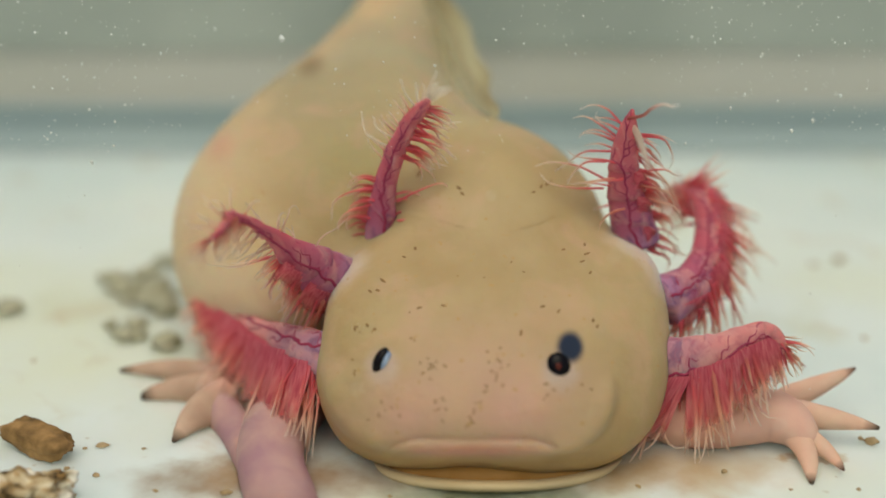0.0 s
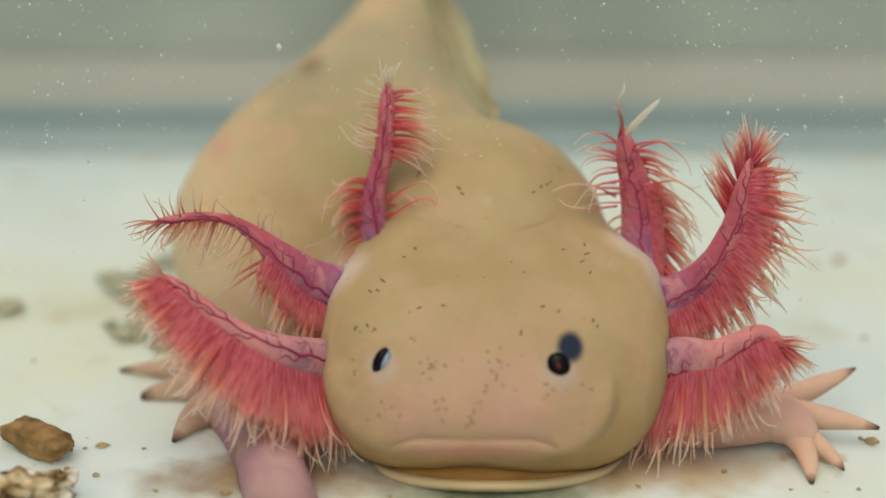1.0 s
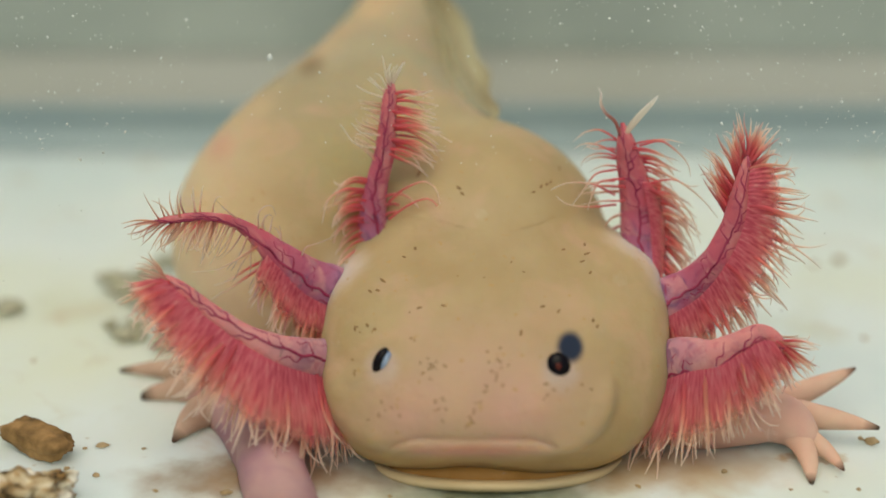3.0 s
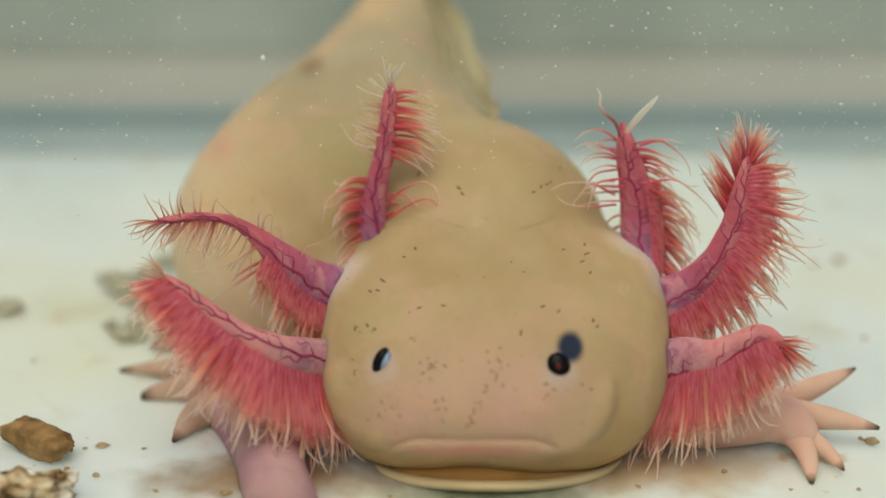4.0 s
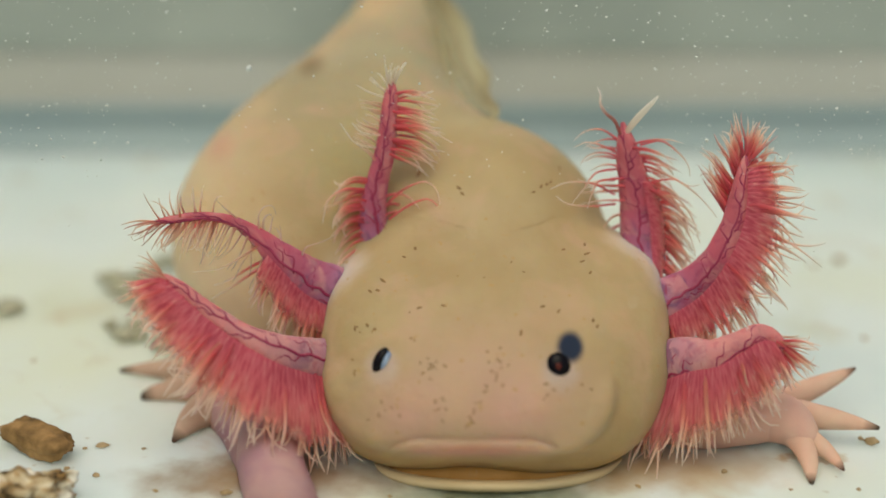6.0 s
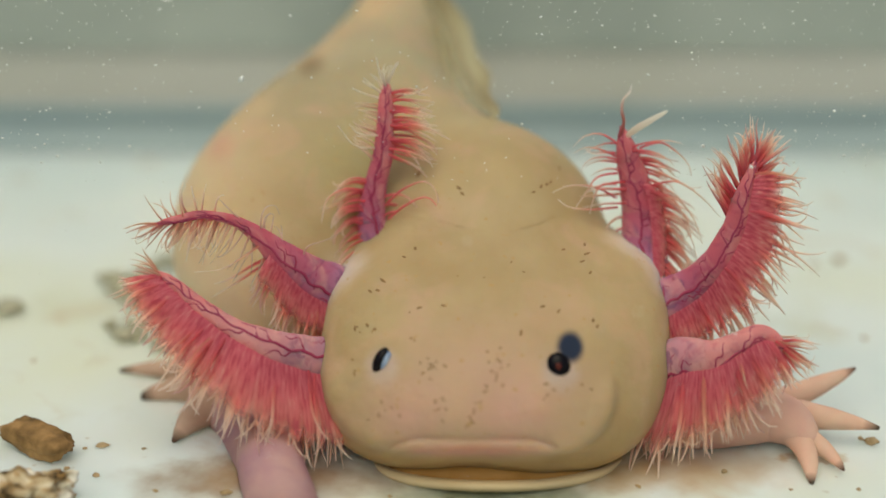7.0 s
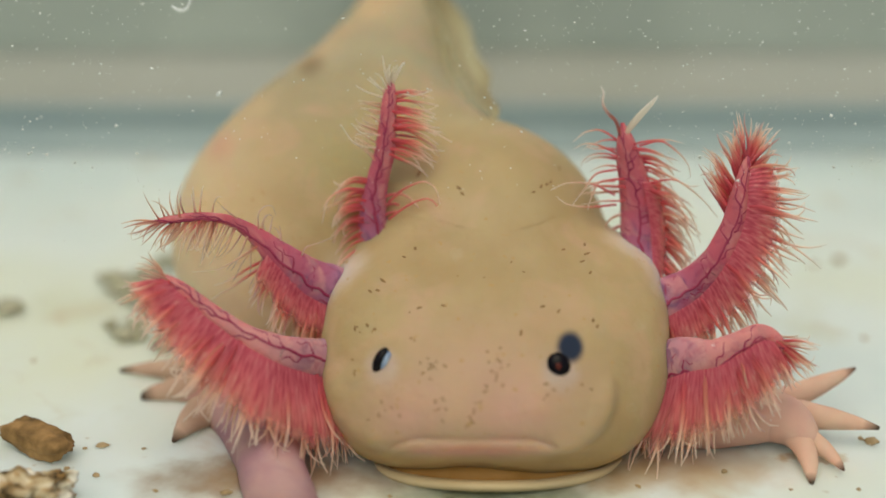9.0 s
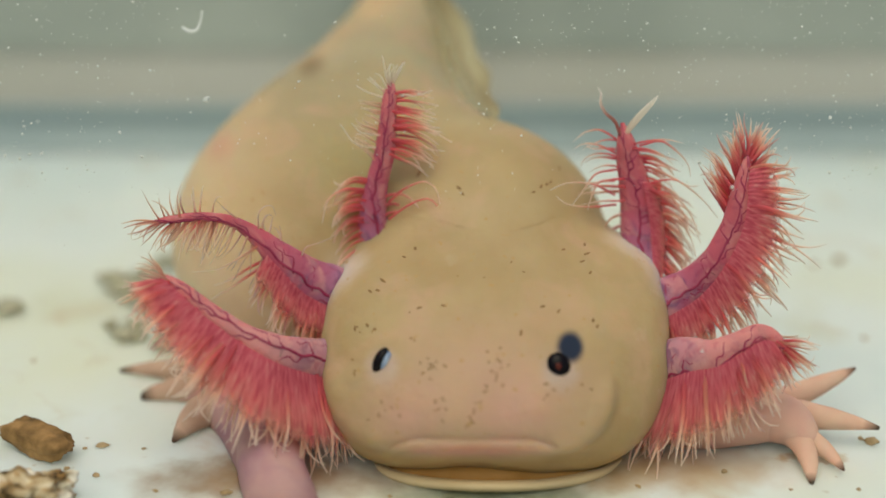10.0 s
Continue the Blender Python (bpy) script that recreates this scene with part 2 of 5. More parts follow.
def floor_paint():
    n = Nodes("floor_paint", 0.3, Specular_IOR_Level=0.5, Coat_Weight=1.0, Coat_IOR=1.75, Coat_Roughness=0.05)
    base = n.ramp(n.noise(14, 5), [(0.36, col(214, 228, 225)), (0.5, col(228, 238, 231)), (0.66, col(226, 231, 208))])
    base = n.mix(base, col(200, 196, 158), n.ramp(n.noise(38, 4), [(0.58, (0, 0, 0, 1)), (0.75, (0.55, 0.55, 0.55, 1))]))
    base = n.mix(base, col(196, 168, 128), n.ramp(n.noise(75, 6, distortion=0.6), [(0.6, (0, 0, 0, 1)), (0.74, (0.5, 0.5, 0.5, 1))]))
    # brown patches: reflection and shade of gills and arms put into the floor's colour
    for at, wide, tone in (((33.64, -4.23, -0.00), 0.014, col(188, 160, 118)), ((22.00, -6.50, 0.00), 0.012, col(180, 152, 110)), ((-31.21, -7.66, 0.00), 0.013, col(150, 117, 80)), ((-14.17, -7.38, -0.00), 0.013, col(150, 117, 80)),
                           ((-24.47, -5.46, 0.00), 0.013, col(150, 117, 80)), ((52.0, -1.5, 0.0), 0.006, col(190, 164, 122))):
        reflection = n.mix((0, 0, 0, 1), n.ramp(n.noise(120, 5), [(0.3, (0.4, 0.4, 0.4, 1)), (0.7, (0.95, 0.95, 0.95, 1))]), n.spot(mm(at), 0.005, wide, (0.6, 1.3, 1), 0.006))
        base = n.mix(base, tone, reflection)
    # dark green below the chin: its reflection and shade, painted on
    chin_reflection = n.mix((0, 0, 0, 1), n.ramp(n.noise(90, 5), [(0.3, (0.6, 0.6, 0.6, 1)), (0.7, (1, 1, 1, 1))]), n.spot(mm((6.5, -12.5, 0.0)), 0.005, 0.012, (0.5, 1.7, 1), 0.004))
    base = n.mix(base, col(112, 120, 88), chin_reflection)
    dirt = n.ramp(n.noise(420, 4), [(0.68, (0, 0, 0, 1)), (0.78, (0.7, 0.7, 0.7, 1))])
    n.colour(n.mix(base, col(176, 158, 120), dirt))
    n.flesh(0.8, (1.0, 1.0, 0.95), 0.009)
    n.bump(n.noise(160, 4), 0.1, 0.0005)
    return n.mat


def wall_paint(name, a, b):
    n = Nodes(name, 0.6)
    n.colour(n.ramp(n.noise(22, 5), [(0.3, a), (0.7, b)]))
    n.bump(n.noise(300, 3), 0.1, 0.0003)
    return n.mat


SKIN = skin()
LIMB = skin_limb("skin_limb", col(206, 160, 144), col(220, 182, 160))
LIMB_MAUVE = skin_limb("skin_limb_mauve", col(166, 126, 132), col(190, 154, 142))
TOE = skin_toe("skin_toe", col(206, 164, 142), col(216, 182, 156))
# darker copy of the toe skin, with the left foot's shade in its colour
TOE_SHADED = skin_toe("skin_toe_shaded", col(176, 146, 124), col(196, 168, 144))
GILL = gill_flesh("gill_flesh", (col(162, 122, 150), col(168, 96, 120), col(184, 92, 106), col(192, 104, 106)))
GILL_PALE = gill_flesh("gill_flesh_pale", (col(160, 128, 152), col(178, 128, 140), col(200, 134, 132), col(200, 118, 116)))
VEIN, FIN = gill_vein(), fin_flesh()
FILAMENT = filament_flesh("filament_red", [(0.0, col(236, 128, 142)), (0.28, col(240, 142, 146)), (0.48, col(247, 184, 168)), (0.66, col(253, 226, 206)), (1.0, col(255, 246, 234))], 0.25)
FILAMENT_THREAD = filament_flesh("filament_thread", [(0.0, col(192, 112, 106)), (0.4, col(204, 146, 134)), (0.7, col(244, 230, 218)), (1.0, col(254, 250, 244))], 0.1)
WEB = web_flesh()
FILAMENT_WHITE = filament_flesh("filament_white", [(0.0, col(238, 226, 206)), (1.0, col(252, 248, 238))], 0.1)
FILAMENT_GHOST = filament_flesh("filament_ghost", [(0.0, col(226, 178, 160)), (0.3, col(234, 206, 186)), (1.0, col(242, 226, 208))], 0.65)
FILAMENT_PALE = filament_flesh("filament_pale", [(0.0, col(228, 150, 130)), (0.3, col(240, 208, 186)), (1.0, col(250, 242, 226))], 0.15)
JAW = plain("skin_jaw", col(202, 178, 132), col(212, 190, 148), 120, 0.4)
MOUTH = plain("mouth_lining", col(176, 128, 62), col(196, 148, 84), 160, 0.5)
PUPIL = plain("eye_black", col(12, 10, 12), col(20, 16, 18), 300, 0.15)
IRIS = plain("eye_brown", col(70, 32, 26), col(96, 44, 34), 900, 0.15)
GLEAM = plain("eye_gleam", col(112, 132, 158), col(168, 182, 198), 900, 0.2)
FRECKLE = plain("freckle_brown", col(124, 98, 62), col(146, 116, 76), 900, 0.5)
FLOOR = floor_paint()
STONE_BROWN = plain("stone_brown", col(96, 74, 44), col(176, 138, 88), 300, 0.7, 0.0006)


def crumbly_stone():
    n = Nodes("stone_crumbly", 0.8)
    base = n.ramp(n.noise(260, 5, distortion=0.6), [(0.34, col(40, 34, 24)), (0.42, col(150, 124, 84)), (0.54, col(206, 190, 154)), (0.68, col(232, 226, 206))])
    n.colour(n.mix(base, col(168, 130, 78), n.ramp(n.noise(700, 3), [(0.55, (0, 0, 0, 1)), (0.68, (0.8, 0.8, 0.8, 1))])))
    n.bump(n.noise(900, 4), 0.6, 0.0006)
    return n.mat


STONE_DARK = crumbly_stone()
DEBRIS = plain("debris", col(150, 126, 88), col(192, 170, 130), 500, 0.8, 0.0003)
SILT = plain("silt", col(150, 148, 122), col(186, 182, 158), 200, 0.9, 0.0005)
SPECK = plain("speck", col(212, 216, 206), col(228, 230, 222), 300, 0.6)
WALL_RIM = wall_paint("wall_rim", col(140, 157, 157), col(154, 169, 168))
COVE = wall_paint("cove_shading", col(146, 162, 162), col(160, 174, 172))
WALL_LOW = wall_paint("wall_low", col(190, 188, 174), col(202, 199, 187))
WALL_HIGH = wall_paint("wall_high", col(150, 158, 148), col(178, 184, 172))
GLASS_SIDE = wall_paint("glass_side", col(196, 204, 196), col(208, 214, 206))
TABLE = wall_paint("table_top", col(150, 146, 136), col(166, 162, 150))


from mathutils.bvhtree import BVHTree


# ---- mesh helpers ----
def mesh_of(name, verts, faces, mat, uvs=None, smooth=True):
    me = bpy.data.meshes.new(name)
    me.from_pydata([tuple(v) for v in verts], [], faces)
    if uvs is not None:
        layer = me.uv_layers.new(name="UVMap")
        idx = np.empty(len(me.loops), dtype=np.int32)
        me.loops.foreach_get("vertex_index", idx)
        layer.data.foreach_set("uv", np.asarray(uvs, dtype=np.float32)[idx].ravel())
    if smooth:
        me.polygons.foreach_set("use_smooth", np.ones(len(me.polygons), dtype=bool))
    me.materials.append(mat)
    me.update()
    return me


def part(name, me, parent, label="", kind=""):
    ob = new(name, me)
    ob.parent = parent
    return tagged(ob, label, kind=kind)


def spline(points, count):
    """Catmull-Rom through rows of numbers, count samples at even steps of the rows."""
    p = np.asarray(points, dtype=float)
    p = np.vstack([2 * p[0] - p[1], p, 2 * p[-1] - p[-2]])
    out = []
    for s in np.linspace(0, len(p) - 3 - 1e-9, count):
        i = int(s)
        t = s - i
        a, b, c, d = p[i], p[i + 1], p[i + 2], p[i + 3]
        out.append(0.5 * (2 * b + (c - a) * t + (2 * a - 5 * b + 4 * c - d) * t * t + (3 * b - a - 3 * c + d) * t ** 3))
    return np.array(out)


def even(points, count):
    """Resample rows (x, y, z, ...) at even steps of length."""
    fine = spline(points, 240)
    run = np.concatenate([[0], np.cumsum(np.linalg.norm(np.diff(fine[:, :3], axis=0), axis=1))])
    at = np.linspace(0, run[-1], count)
    return np.column_stack([np.interp(at, run, fine[:, k]) for k in range(fine.shape[1])])


def frames_along(p):
    tang = np.gradient(p, axis=0)
    tang /= np.linalg.norm(tang, axis=1)[:, None] + 1e-12
    ref = np.array([0.0, 1.0, 0.0])
    side = np.cross(tang, ref)
    bad = np.linalg.norm(side, axis=1) < 0.15
    side[bad] = np.cross(tang[bad], np.array([1.0, 0.0, 0.0]))
    side /= np.linalg.norm(side, axis=1)[:, None]
    return tang, side, np.cross(side, tang)


def tube_arrays(p, radii, ring, depth=1.0, u0=0.0, u1=1.0, wrinkle=0.0):
    """A closed tube along p. depth: thickness front to back against that side to side."""
    n = len(p)
    tang, side, front = frames_along(p)
    ang = np.arange(ring) * 2 * math.pi / ring
    verts, uvs, faces = [], [], []
    for i in range(n):
        r = np.full(ring, radii[i])
        if wrinkle:
            r = r * (1 + wrinkle * np.array([noise.noise((i * 0.22, math.cos(a) * 1.3, math.sin(a) * 1.3 + radii[0] * 999)) for a in ang]))
        for a, q in zip(ang, r):
            verts.append(p[i] + side[i] * math.cos(a) * q + front[i] * math.sin(a) * q * depth)
            uvs.append((u0 + (u1 - u0) * i / (n - 1), a / (2 * math.pi)))
    for i in range(n - 1):
        for k in range(ring):
            k2 = (k + 1) % ring
            faces.append((i * ring + k, i * ring + k2, (i + 1) * ring + k2, (i + 1) * ring + k))
    for i, flip in ((0, True), (n - 1, False)):
        c = len(verts)
        verts.append(p[i] - tang[i] * radii[i] * 0.3 if flip else p[i] + tang[i] * radii[i] * 0.5)
        uvs.append((u0 if flip else u1, 0.5))
        for k in range(ring):
            k2 = (k + 1) % ring
            faces.append((c, i * ring + k2, i * ring + k) if flip else (c, i * ring + k, i * ring + k2))
    return verts, faces, uvs


def tube(name, rows, mat, count=40, ring=24, depth=1.0, wrinkle=0.0):
    """rows: x, y, z, radius in millimetres."""
    q = even(rows, count) * MM
    v, f, uv = tube_arrays(q[:, :3], np.maximum(q[:, 3], 1e-5), ring, depth, wrinkle=wrinkle)
    return mesh_of(name, v, f, mat, uv)


def join(items):
    verts, faces, uvs = [], [], []
    for v, f, uv in items:
        o = len(verts)
        verts += list(v)
        uvs += list(uv)
        faces += [tuple(i + o for i in face) for face in f]
    return verts, faces, uvs


def box(name, lo, hi, mat, bevel=0.0):
    bm = bmesh.new()
    bmesh.ops.create_cube(bm, size=1)
    for v in bm.verts:
        v.co = Vector([lo[k] + (v.co[k] + 0.5) * (hi[k] - lo[k]) for k in range(3)])
    if bevel:
        bmesh.ops.bevel(bm, geom=bm.edges[:], offset=bevel, segments=2, profile=0.6, affect="EDGES")
    me = bpy.data.meshes.new(name)
    bm.to_mesh(me)
    bm.free()
    me.materials.append(mat)
    return me


def lump(name, size, mat, seed, detail=4, rough=0.25, boxy=0.0):
    """A stone-like lump standing on its origin; size in metres."""
    bm = bmesh.new()
    bmesh.ops.create_icosphere(bm, subdivisions=detail, radius=1)
    for v in bm.verts:
        d = v.co.copy()
        if boxy:
            m = max(abs(d.x), abs(d.y), abs(d.z))
            d = d.lerp(d / m * 0.85, boxy)
        k = 1 + rough * noise.noise(v.co * 1.3 + Vector((seed * 7.1, 0, 0))) + rough * 0.45 * noise.noise(v.co * 4 + Vector((0, seed * 3.3, 0))) + rough * 0.2 * noise.noise(v.co * 11 + Vector((0, 0, seed)))
        v.co = Vector((d.x * size[0], d.y * size[1], d.z * size[2])) * k * 0.5
    low = min(v.co.z for v in bm.verts)
    for v in bm.verts:
        v.co.z -= low + size[2] * 0.04
    for f in bm.faces:
        f.smooth = True
    me = bpy.data.meshes.new(name)
    bm.to_mesh(me)
    bm.free()
    me.materials.append(mat)
    return me


# ---- the tank ----
BACK = 0.123
tagged(new("floor", box("floor", (-0.30, -0.30, -0.006), (0.30, BACK, 0.0), FLOOR)), "pale white glossy tank floor with fine silt and painted reflections", "floor", kind="structure")


def cove_mesh(radius, lift):
    """An added hollow cove in the floor and back wall corner, darkening by colour."""
    steps, verts, faces = 10, [], []
    for x in (-0.30, 0.30):
        for k in range(steps + 1):
            a = 0.5 * math.pi * k / steps
            verts.append((x, BACK - radius + radius * math.sin(a) - 0.0003, radius - radius * math.cos(a) + lift))
        verts.append((x, BACK - 0.0003, lift))
    n = steps + 2
    faces = [(k, k + 1, n + k + 1, n + k) for k in range(n - 1)] + [(n - 1, 0, n, 2 * n - 1), tuple(range(n)), tuple(reversed(range(n, 2 * n)))]
    return mesh_of("trim", verts, faces, COVE, smooth=False)


tagged(new("trim", cove_mesh(0.005, 0.0003)), "added blue-grey cove shading off the foot of the back wall", "trim", kind="structure")
tagged(new("wall_back_rim", box("wall_back_rim", (-0.30, BACK, -0.006), (0.30, BACK + 0.006, RIM_TOP := 0.0085), WALL_RIM, 0.0008)), "blue-grey strip along the back wall", "wall", kind="structure")
tagged(new("wall_back", box("wall_back", (-0.30, BACK + 0.002, RIM_TOP), (0.30, BACK + 0.010, 0.0205), WALL_LOW)), "warm grey lower back wall of the tank", "wall", kind="structure")
tagged(new("wall_back_upper", box("wall_back_upper", (-0.30, BACK + 0.001, 0.0205), (0.30, BACK + 0.010, 0.12), WALL_HIGH)), "grey upper back wall of the tank", "wall", kind="structure")
tagged(new("wall_left", box("wall_left", (-0.306, -0.30, -0.006), (-0.300, BACK + 0.010, 0.12), GLASS_SIDE)), "pale side wall of the tank", "wall", kind="structure")
tagged(new("wall_right", box("wall_right", (0.300, -0.30, -0.006), (0.306, BACK + 0.010, 0.12), GLASS_SIDE)), "pale side wall of the tank", "wall", kind="structure")
tagged(new("wall_front", box("wall_front", (-0.306, -0.306, -0.006), (0.306, -0.300, 0.12), GLASS_SIDE)), "pale front wall of the tank", "wall", kind="structure")
tagged(new("ground", box("ground", (-0.62, -0.55, -0.04), (0.62, 0.40, -0.0065), TABLE)), "plain grey table under the tank", "ground", kind="structure")

# ---- the animal ----
axolotl = tagged(new("axolotl"), "pale yellow axolotl with red feathery gills, resting on the tank floor", "axolotl")
axolotl.matrix_basis = pose(0, 0, CHIN, -PITCH, 0, 0)

# trunk: a thick tube that bends behind the head and tapers away
TRUNK_LINE = [(*(7.20, 20.00, -10.55), 14.0), (*(6.90, 27.00, -4.97), 18.0), (*(5.26, 33.00, 0.95), 19.0), (*(-6.80, 40.00, 2.00), 20.0), (*(-20.60, 43.00, 0.60), 22.4),
              (*(-18.30, 52.00, 12.00), 18.4), (*(-14.20, 60.00, 21.20), 14.6), (*(-9.39, 67.00, 30.43), 12.4), (*(-6.90, 72.00, 38.92), 9.4), (*(-6.60, 75.00, 46.36), 7.2), (*(-7.80, 76.00, 54.59), 5.0), (*(-9.80, 76.00, 61.66), 2.0)]
# the flank that carries the back from the shoulders over to the far trunk
FLANK_LINE = [(*(4.00, 33.00, 0.00), 17.5), (*(-3.50, 40.00, 6.50), 17.5), (*(-9.50, 49.00, 15.00), 16.2), (*(-11.00, 58.50, 24.50), 13.0), (*(-8.80, 68.00, 34.00), 8.8)]

# head: a broad blunt front closed by a rounded back
HEAD_MID = np.array((6.77, 11.00, -16.85))
RIM_SHAPE = [(10, 322), (23, 343), (35, 362), (46, 346), (62, 322), (90, 320), (118, 322), (136, 322), (152, 329), (166, 307), (181, 312), (190, 310), (205, 297), (215.5, 270),
             (229, 227), (246, 184), (263, 171), (285, 184), (306, 220), (324.5, 270), (339, 299), (354, 312)]
RIM_ANGLE = np.array([-6.0] + [a for a, _ in RIM_SHAPE] + [370.0])
RIM_R = np.array([312.0] + [r for _, r in RIM_SHAPE] + [322.0]) * 0.0788


def rim(angle):
    total = 0.0
    for o, w in ((-6, 1), (-3, 2), (0, 3), (3, 2), (6, 1)):
        total = total + w * np.interp((angle + o) % 360, RIM_ANGLE, RIM_R)
    return total / 9


def soft(x, k):
    return k * math.log1p(math.exp(x / k)) if x < 20 * k else x


def head_arrays():
    rows, ring = 110, 180
    verts, faces = [], []
    for i in range(rows + 1):
        th = math.pi * (i + 0.02) / (rows + 0.04)
        c, s = math.cos(th), math.sin(th)
        if c >= 0:
            r = (max(0.0, 1 - abs(c) ** 2.6)) ** (1 / 2.2)
            depth = -15.0 * abs(c) ** 1.15
        else:
            r = s ** 0.9
            depth = 22.0 * abs(c)
        for k in range(ring):
            ang = 360 * k / ring
            q = rim(ang) * r
            x = HEAD_MID[0] + q * math.cos(radians(ang))
            z = HEAD_MID[2] - (1 - r) * 3.4 + q * math.sin(radians(ang))
            up = z - HEAD_MID[2]
            y = HEAD_MID[1] + depth + 0.62 * soft(up - 1, 4.0) * (1 if c >= 0 else 1 - 0.6 * abs(c))
            verts.append((x * MM, y * MM, z * MM))
    for i in range(rows):
        for k in range(ring):
            k2 = (k + 1) % ring
            faces.append((i * ring + k, (i + 1) * ring + k, (i + 1) * ring + k2, i * ring + k2))
    faces.append(tuple(range(ring)))
    faces.append(tuple(rows * ring + k for k in reversed(range(ring))))
    return verts, faces, [(0, 0)] * len(verts)


def crease(m):
    """Height of the upper lip's lower edge at m from the mouth's middle, in millimetres."""
    return -27.2 + 0.014 * max(0.0, abs(m) - 11.0) ** 2


def lip_top(m):
    """Height of the fold over the pink upper lip."""
    return -24.9 - 1.8 * max(0.0, min(1.0, (abs(m) - 7.4) / 4.2)) ** 1.5


def detail(x, z):
    """How far the face is set back at x, z, in millimetres: lips, brows, cheeks."""
    m = x - HEAD_MID[0]
    lip = x - LIP_MID
    y = 0.0
    d = z - crease(lip)
    fade = 1 / (1 + math.exp((abs(lip) - 16.5) / 0.9))
    y += fade * 0.22 * math.exp(-(d / 0.3) ** 2)
    y += fade * 0.75 / (1 + math.exp(d / 0.2))
    inside = 1 / (1 + math.exp((abs(lip) - 11.6) / 0.3))
    top = z - lip_top(lip)
    y += inside * 0.34 * math.exp(-(top / 0.3) ** 2)
    y -= inside * 0.45 * math.exp(-((top + 1.1) / 0.8) ** 2)
    for cx, cz, reach, side in CHEEKS:
        away = math.hypot(x - cx, z - cz)
        turn = math.degrees(math.atan2(-(z - cz), side * (x - cx)))
        held = 1 / (1 + math.exp((turn - 92) / 3.0)) / (1 + math.exp((-8 - turn) / 8.0))
        past = away - reach
        y += held * 1.6 / (1 + math.exp(-past / 0.22)) * math.exp(-max(0.0, past) / 3.2)
        y -= held * 0.5 * math.exp(-((past + 1.2) / 1.6) ** 2)
    for ex, ez in ((-8.2, -14.9), (15.2, -15.6)):
        y -= 0.9 * math.exp(-((x - ex) ** 2 + (z - ez) ** 2) / 9.0)
        y += 0.45 * math.exp(-((x - ex) ** 2 + (z - ez) ** 2) / 3.2)
    y -= 0.5 * math.exp(-((abs(m) - 5.5) / 3.0) ** 2 - ((z + 20.5) / 4) ** 2)
    y += 0.34 * noise.noise((x * 0.16, z * 0.16, 3.0)) + 0.14 * noise.noise((x * 0.5, z * 0.5, 8.0)) + 0.05 * noise.noise((x * 1.4, z * 1.4, 5.0))
    return y


